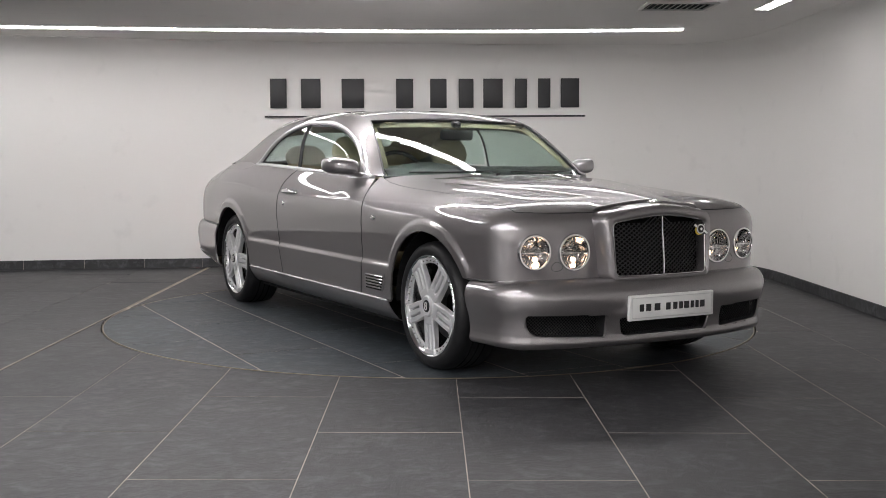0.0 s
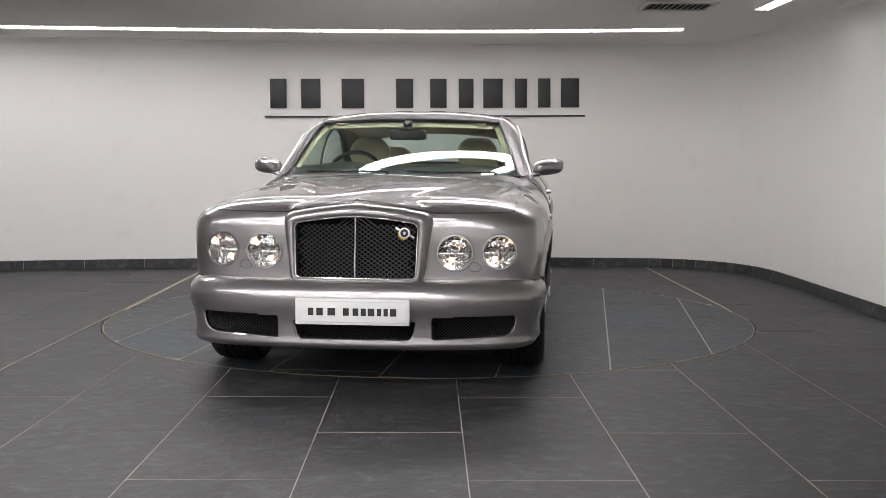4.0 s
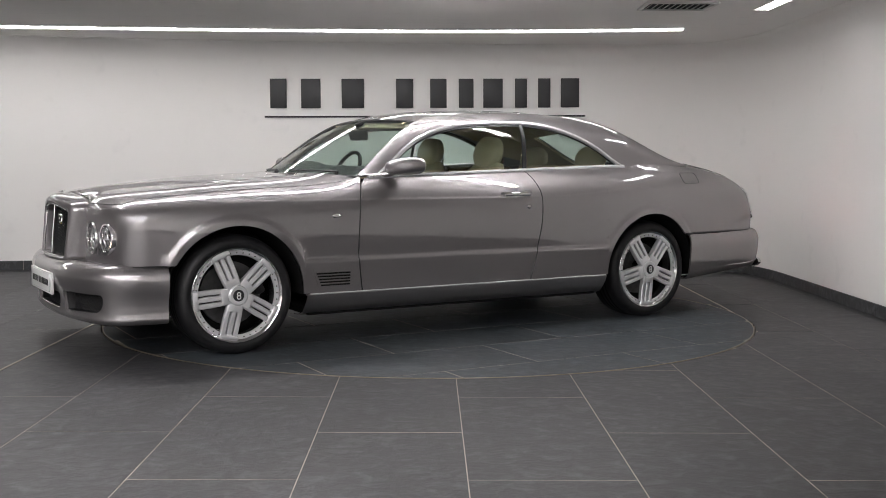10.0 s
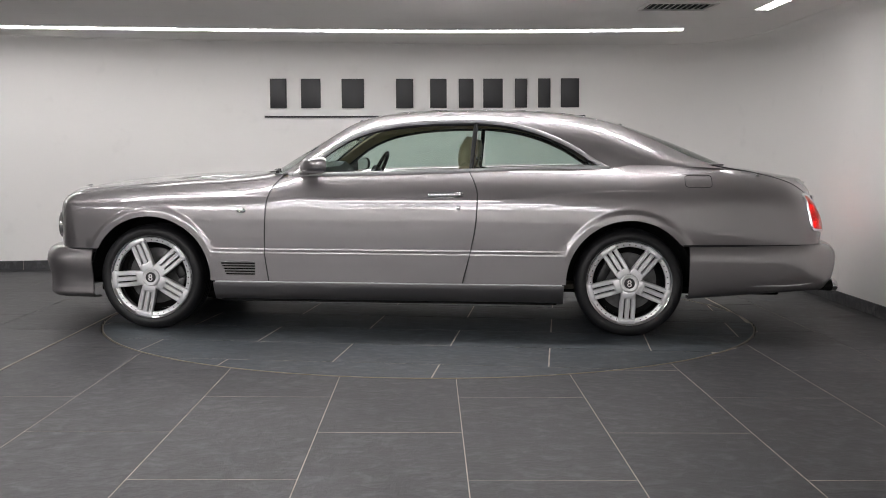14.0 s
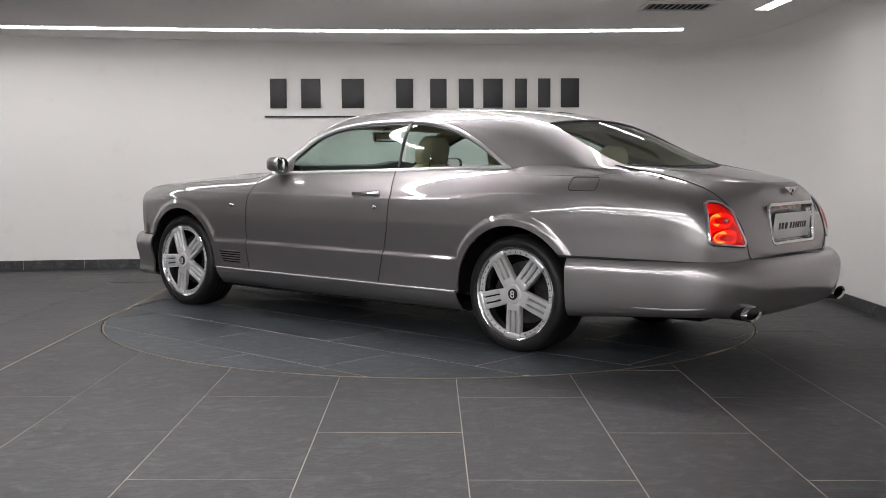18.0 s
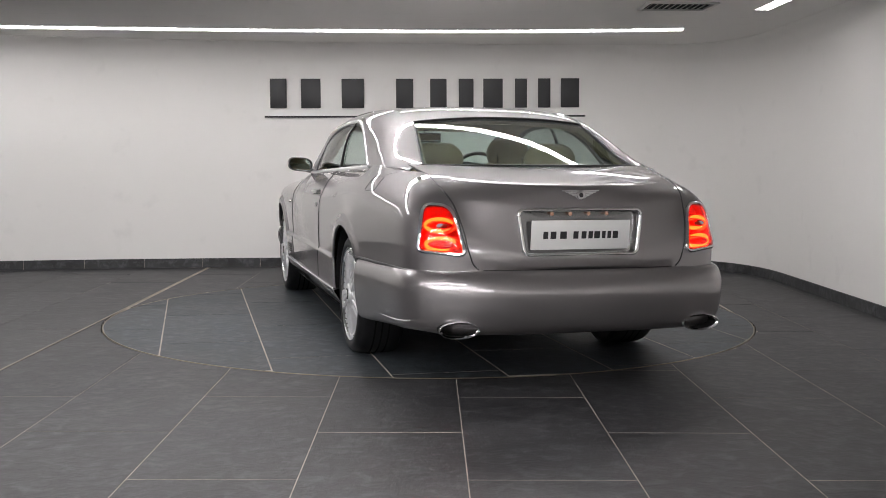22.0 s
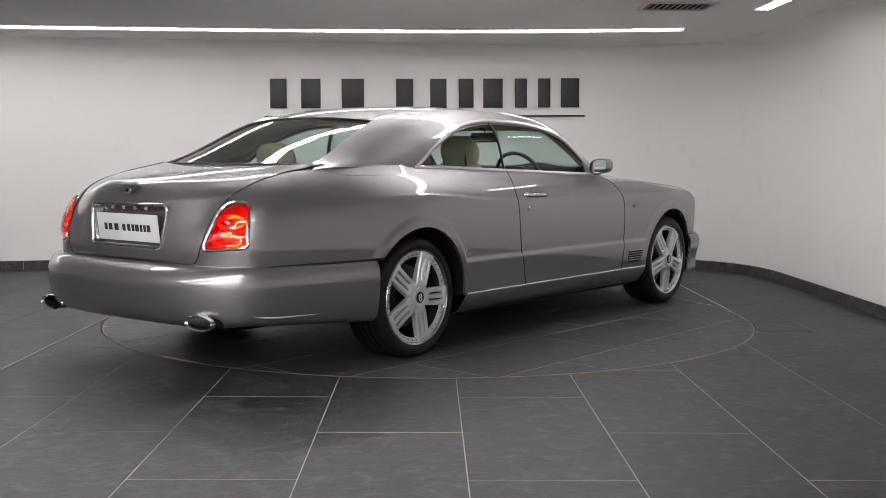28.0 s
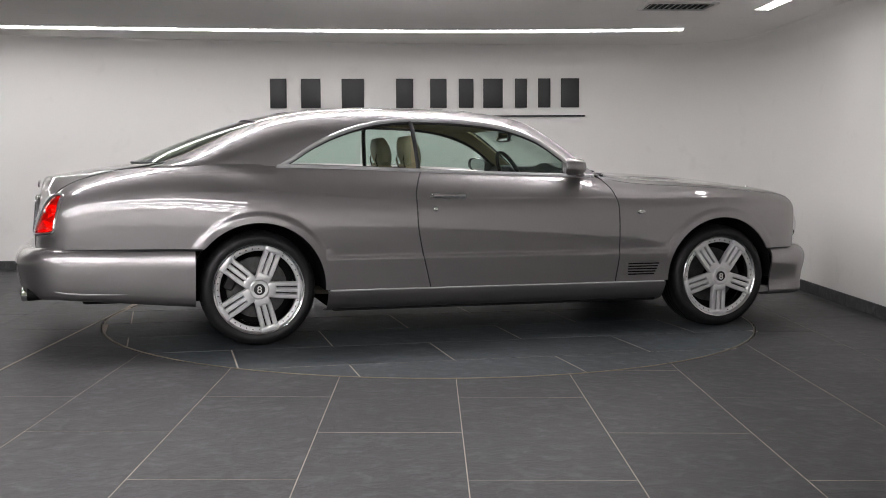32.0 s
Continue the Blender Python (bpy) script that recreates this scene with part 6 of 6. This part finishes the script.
        tube("arm", [on_glass(y0 + (y1 - y0) * t, 0.012 + 0.018 * t, 0.024 - 0.01 * t) for t in np.linspace(-0.08, 0.75, 10)], 0.006, BLACK, wiper, sides=8, squash=(1, 0.7))
        tube("blade", [on_glass(y0 + (y1 - y0) * t, 0.04, 0.010) for t in np.linspace(0.1, 1.0, 12)], 0.006, BLACK, wiper, sides=8)
        lathe("pivot", [(0, 0.03), (0.012, 0.028), (0.014, 0.0)], BLACK, wiper, n=16, axis="z", centre=on_glass(y0 - (y1 - y0) * 0.08, 0.005, -0.005))
    # underside
    box("underbody", 3.5, 1.06, 0.12, pose(0.1, 0, 0.32), DARK, car, "dark underbody", bevel=0.03)
    box("floor_pan", 2.2, 1.72, 0.05, pose(0.0, 0, 0.215), DARK, car, "dark floor pan", bevel=0.01)
    box("front_valance", 0.35, 1.2, 0.06, pose(2.02, 0, 0.30), DARK, car, "dark panel added under the front", bevel=0.03)
    # two unseen panels added to block light and deepen the shadow below
    box("front_light_block", 0.86, 1.12, 0.05, pose(1.60, 0, 0.235), DARK, car, "dark panel added under the front", bevel=0.015)
    box("rear_light_block", 1.45, 1.12, 0.05, pose(-1.85, 0, 0.265), DARK, car, "unseen dark panel added to block light under the tail", bevel=0.015)
    box("engine_bay", 0.95, 1.05, 0.34, pose(1.62, 0, 0.56), DARK, car, "dark engine bay", bevel=0.05)
    box("boot_floor", 0.9, 1.05, 0.18, pose(-2.25, 0, 0.46), DARK, car, "dark boot floor", bevel=0.05)


# silver toned down to carry the shade of the plate recess
RECESS = principled("shaded silver panel", (0.30, 0.30, 0.30), 0.25, 0.9, vary=0.06)


def plate_bars_obj(plate):
    spans = ((473, 521), (525, 582), (594, 660), (693, 744), (754, 803), (806, 850), (847, 905), (908, 944), (949, 986), (986, 1041))
    width = 0.40
    for a, b in spans:
        y0, y1 = ((a - 473) / 568 - 0.5) * width, ((b - 473) / 568 - 0.5) * width
        box("lettering_bar", 0.0015, (y1 - y0) * 0.72, 0.036, pose(-0.0045, -(y0 + y1) / 2, 0.0), INK, plate)


REDLAMP = principled("warm plate lamp", (0.4, 0.24, 0.19), 0.3, emit=(1.0, 0.45, 0.25), strength=0.08, vary=0)


def cushion(name, rows, mat, parent, label="", n=28, pw=0.6):
    """A padded form: superelliptic rings of (centre, half width, half depth, axis tilt)."""
    rings = []
    for (cx, cy, cz), hx, hy, tilt in rows:
        ring = []
        for a in np.linspace(0, 2 * math.pi, n + 1)[:-1]:
            c, s = math.cos(a), math.sin(a)
            u = hx * abs(c) ** pw * (1 if c > 0 else -1)
            v = hy * abs(s) ** pw * (1 if s > 0 else -1)
            ring.append((cx + u * math.cos(radians(tilt)), cy + v, cz + u * math.sin(radians(tilt))))
        rings.append(ring)
    v, f = closed_bar(np.array(rings))
    return obj(name, mesh_of(name, v, f, mat, 55), parent, label)


def build_interior(car):
    """Cream cabin seen through the glass: seats, facia, wheel, linings."""
    for y in (0.40, -0.40):
        seat = new("front_seat")
        seat.parent = car
        tagged(seat, "cream leather front seat with dark brown back")
        cushion("squab", [((0.05, y, 0.38), 0.24, 0.20, 8), ((0.05, y, 0.42), 0.28, 0.25, 8), ((0.05, y, 0.50), 0.28, 0.26, 8), ((0.05, y, 0.54), 0.24, 0.22, 8)], CREAM, seat, "cream seat squab")
        rows = []
        for t in np.linspace(0, 1, 12):
            z = 0.50 + 0.60 * t
            w = 0.255 - 0.02 * t - 0.09 * float(smooth(0.8, 1.0, t))
            d = 0.085 - 0.02 * t - 0.025 * float(smooth(0.85, 1.0, t))
            rows.append(((-0.24 - 0.27 * t, y, z), d, w, 15))
        cushion("backrest", rows, CREAM, seat, "cream seat back")
        rows = []
        for t in np.linspace(0, 1, 9):
            z = 1.075 + 0.20 * t
            k = math.sin(math.pi * min(max(0.12 + 0.80 * t, 0), 1)) ** 0.4
            rows.append(((-0.475 - 0.05 * t, y, z), 0.062 * k, 0.150 * k, 12))
        cushion("headrest", rows, CREAM, seat, "broad cream headrest", pw=0.75)
        for yy in (y - 0.09, y + 0.09):
            tube("belt_loop", [(-0.53, yy, 1.04), (-0.56, yy, 1.12), (-0.545, yy, 1.2)], 0.006, CHROME, seat, "bright grab loop", sides=8)
        rows = []
        for t in np.linspace(0, 1, 8):
            z = 0.55 + 0.52 * t
            rows.append(((-0.335 - 0.24 * t, y, z), 0.018, 0.20 - 0.04 * t, 15))
        cushion("back_panel", rows, BROWN, seat, "dark brown seat back panel")
    bench = new("rear_seat")
    bench.parent = car
    tagged(bench, "cream leather rear seat with two headrests")
    cushion("squab", [((-0.98, 0, 0.40), 0.20, 0.50, 8), ((-0.98, 0, 0.52), 0.24, 0.53, 8), ((-0.98, 0, 0.57), 0.20, 0.50, 8)], CREAM, bench)
    rows = []
    for t in np.linspace(0, 1, 10):
        rows.append(((-1.22 - 0.22 * t, 0, 0.55 + 0.52 * t), 0.07 - 0.02 * t, 0.53, 18))
    cushion("backrest", rows, CREAM, bench)
    for y in (0.36, -0.36):
        rows = []
        for t in np.linspace(0, 1, 9):
            k = math.sin(math.pi * (0.10 + 0.84 * t)) ** 0.4
            rows.append(((-1.43 - 0.04 * t, y, 1.05 + 0.17 * t), 0.055 * k, 0.165 * k, 14))
        cushion("headrest", rows, CREAM, bench, "broad cream headrest", pw=0.75)
    # facia
    facia = new("facia")
    facia.parent = car
    tagged(facia, "dark topped facia with veneer and cream leather")
    rows = []
    for y in np.linspace(-0.72, 0.72, 41):
        hump = 0.035 * math.exp(-((y + 0.38) / 0.17) ** 2)
        back = 0.06 * (y / 0.72) ** 2
        rows.append([(0.905 - back * 3.3, y * 0.98, 1.012 - 0.2 * back), (0.72 - back, y, 1.062 + hump * 0.3), (0.56, y, 1.082 + hump * 0.8), (0.475, y, 1.07 + hump), (0.445, y, 1.02 + hump * 0.6), (0.47, y, 0.93)])
    sheet("top", np.array(rows), BLACK, facia, "dark leather facia top", thick=0.01)
    rows = [[(0.47, y, 0.94 + 0.01), (0.452, y, 0.90), (0.455, y, 0.80)] for y in np.linspace(-0.72, 0.72, 12)]
    sheet("veneer", np.array(rows), WOOD, facia, "dark wood veneer panel", thick=0.01)
    rows = [[(0.455, y, 0.80), (0.50, y, 0.70), (0.62, y, 0.55)] for y in np.linspace(-0.72, 0.72, 6)]
    sheet("lower_pad", np.array(rows), CREAM, facia, "cream lower facia", thick=0.01)
    for y, r in ((-0.46, 0.055), (-0.30, 0.055), (-0.06, 0.035), (0.04, 0.035)):
        lathe("dial", [(r, 0.0), (r + 0.006, -0.006), (r + 0.008, 0.004)], CHROME, facia, "chrome ringed dial", n=24, axis="x", centre=(0.445, y, 0.90))
        lathe("dial_face", [(0, -0.004), (r, -0.003)], BLACK, facia, n=24, axis="x", centre=(0.447, y, 0.90))
    wheel = new("steering_wheel")
    wheel.parent = car
    tagged(wheel, "dark leather steering wheel on the car's right side")
    wheel.matrix_basis = pose(0.235, -0.385, 1.005, 0, -26, 0)
    lathe("rim", [(0.185 + 0.014 * math.cos(a), 0.014 * math.sin(a)) for a in np.linspace(0, 2 * math.pi, 13)], BLACK, wheel, "black leather rim", n=48, axis="x")
    lathe("boss", [(0, -0.02), (0.055, -0.015), (0.07, 0.02), (0.06, 0.05), (0, 0.05)], BLACK, wheel, n=28, axis="x")
    for a in (0, 180, 250, 290):
        m = Matrix.Rotation(radians(a), 4, "X")
        box("spoke", 0.012, 0.13, 0.03, m @ pose(0.006, 0.12, 0), BLACK, wheel, bevel=0.004)
    tube("column", [(0.38, -0.385, 0.93), (0.27, -0.385, 0.985)], 0.035, BLACK, car, "dark steering column", sides=12)
    # interior mirror
    rv = new("interior_mirror")
    rv.parent = car
    tagged(rv, "black framed interior mirror hung from the roof")
    box("shell", 0.03, 0.25, 0.072, pose(0.315, -0.01, 1.288, 0, 8, 0), BLACK, rv, bevel=0.02, segs=4)
    box("mirror_glass", 0.003, 0.23, 0.054, pose(0.2985, -0.01, 1.287, 0, 8, 0), MIRROR, rv, bevel=0.001)
    tube("stalk", [(0.32, -0.01, 1.31), (0.33, -0.01, 1.355), (0.305, -0.01, 1.375)], 0.014, BLACK, rv, sides=8)
    box("sensor_cover", 0.05, 0.06, 0.04, pose(0.305, -0.01, 1.36, 0, 20, 0), BLACK, rv, bevel=0.012)
    # headlining and pillar trims
    rows = []
    for s in np.linspace(-1, 1, 33):
        v = np.linspace(0, 1, 30)
        y = s * (0.66 - 0.02 * v)
        x0, x1 = 0.25 - 0.06 * s * s, -1.56 + 0.04 * s * s
        x = x0 + (x1 - x0) * v
        xm, xe = 0.25 - 1.81 * v, 0.19 - 1.71 * v
        mid, side = cabin_top(xm, np.zeros_like(v)), cabin_top(xe, 0.66 - 0.02 * v)
        rows.append(np.stack([x, y, mid + (side - mid) * s * s - 0.034 + 0.01 * s * s], -1))
    sheet("headlining", np.array(rows), CREAMTRIM, car, "beige cloth headlining", thick=0.004)
    cols = []
    for s in np.linspace(0, 1, 90):
        if s < 0.25:
            v = s / 0.25
            xi, yi = ws_edge(v)
            xo = 0.62 + (0.15 - 0.62) * v
        elif s < 0.7:
            v = (s - 0.25) / 0.45
            xi, yi = 0.204 + (-1.508 - 0.204) * v, SCREEN_TOP + (REAR_TOP - SCREEN_TOP) * v
            xo = 0.15 + (-1.15 - 0.15) * v
        else:
            v = (s - 0.7) / 0.3
            xi, yi = bl_edge(v)
            xo = -1.15 + (-1.36 + 1.15) * min(v / 0.3, 1) + (-2.0 + 1.36) * max((v - 0.3) / 0.7, 0)
        ai = float(angle_of_y(xi, yi))
        ao = float(angle_of_z(xo, float(window_z(xo)))) if xo > -1.40 else 0.0
        w = np.linspace(0.0, 0.9, 12)
        P = cabin(xi + (xo - xi) * w, ai + (ao - ai) * w)
        cols.append(P - np.stack([np.zeros(12), np.full(12, 0.022), np.full(12, 0.014)], -1))
    mirrored("pillar_lining", np.array(cols), CREAMTRIM, car, "beige pillar lining", thick=0.004)
    for s in (1, -1):
        visor = box("sun_visor", 0.15, 0.36, 0.016, pose(0.17, s * 0.33, 1.375, 0, 16, s * -4), CREAMTRIM, car, "beige sun visor", bevel=0.007)
        # door card with a leather top roll
        rows = []
        for x in np.linspace(0.62, -1.09, 30):
            y = float(side_y(x, 0.95)) - 0.03
            rows.append([(x, s * (y - 0.075), 0.45), (x, s * (y - 0.07), 0.80), (x, s * (y - 0.085), 0.93), (x, s * (y - 0.092), float(belt_z(x)) - 0.022), (x, s * (float(cabin_w(x)) - 0.038), float(belt_z(x)) - 0.016)])
        sheet("door_card", np.array(rows), CREAM, car, "cream leather door lining", thick=0.006, flip=s > 0)
    rows = [[(x, y, 1.055 + 0.01 * (x + 1.5) / -0.7) for x in (-1.48, -1.8, -2.2)] for y in np.linspace(-0.64, 0.64, 8)]
    sheet("parcel_shelf", np.array(rows), CARPET, car, "dark parcel shelf", thick=0.01)
    box("carpet", 2.1, 1.5, 0.03, pose(-0.3, 0, 0.30), CARPET, car, "dark carpet", bevel=0.005)
    box("tunnel", 1.3, 0.2, 0.28, pose(-0.1, 0, 0.45), CREAM, car, "cream centre tunnel", bevel=0.04)


# ---------------------------------------------------------------- build
build_shell()
build_lights()
build_vent()
build_sign()
table = build_turntable()
car = thing("coupe_car", "grey metallic two-door luxury coupe parked on the turntable", "car")
body, doors = build_body(car)
build_glass(car)
build_front_bumper(car)
build_rear_bumper(car)
build_grille(car)
build_lamps(car)
build_wheels(car)
build_trim(car, body, doors)
build_interior(car)
build_skirting()
build_floor()


def motions():
    """The turntable turns at a steady rate and carries the car."""
    disc, carried = [], []
    for k in range(65):
        t = k * 0.5
        spin = Matrix.Rotation(radians(TURN_START - TURN_RATE * t), 4, "Z")
        disc.append((t, spin))
        carried.append((t, spin @ Matrix.Translation((*CAR_OFFSET, 0))))
    walk(table, disc)
    walk(car, carried)


motions()
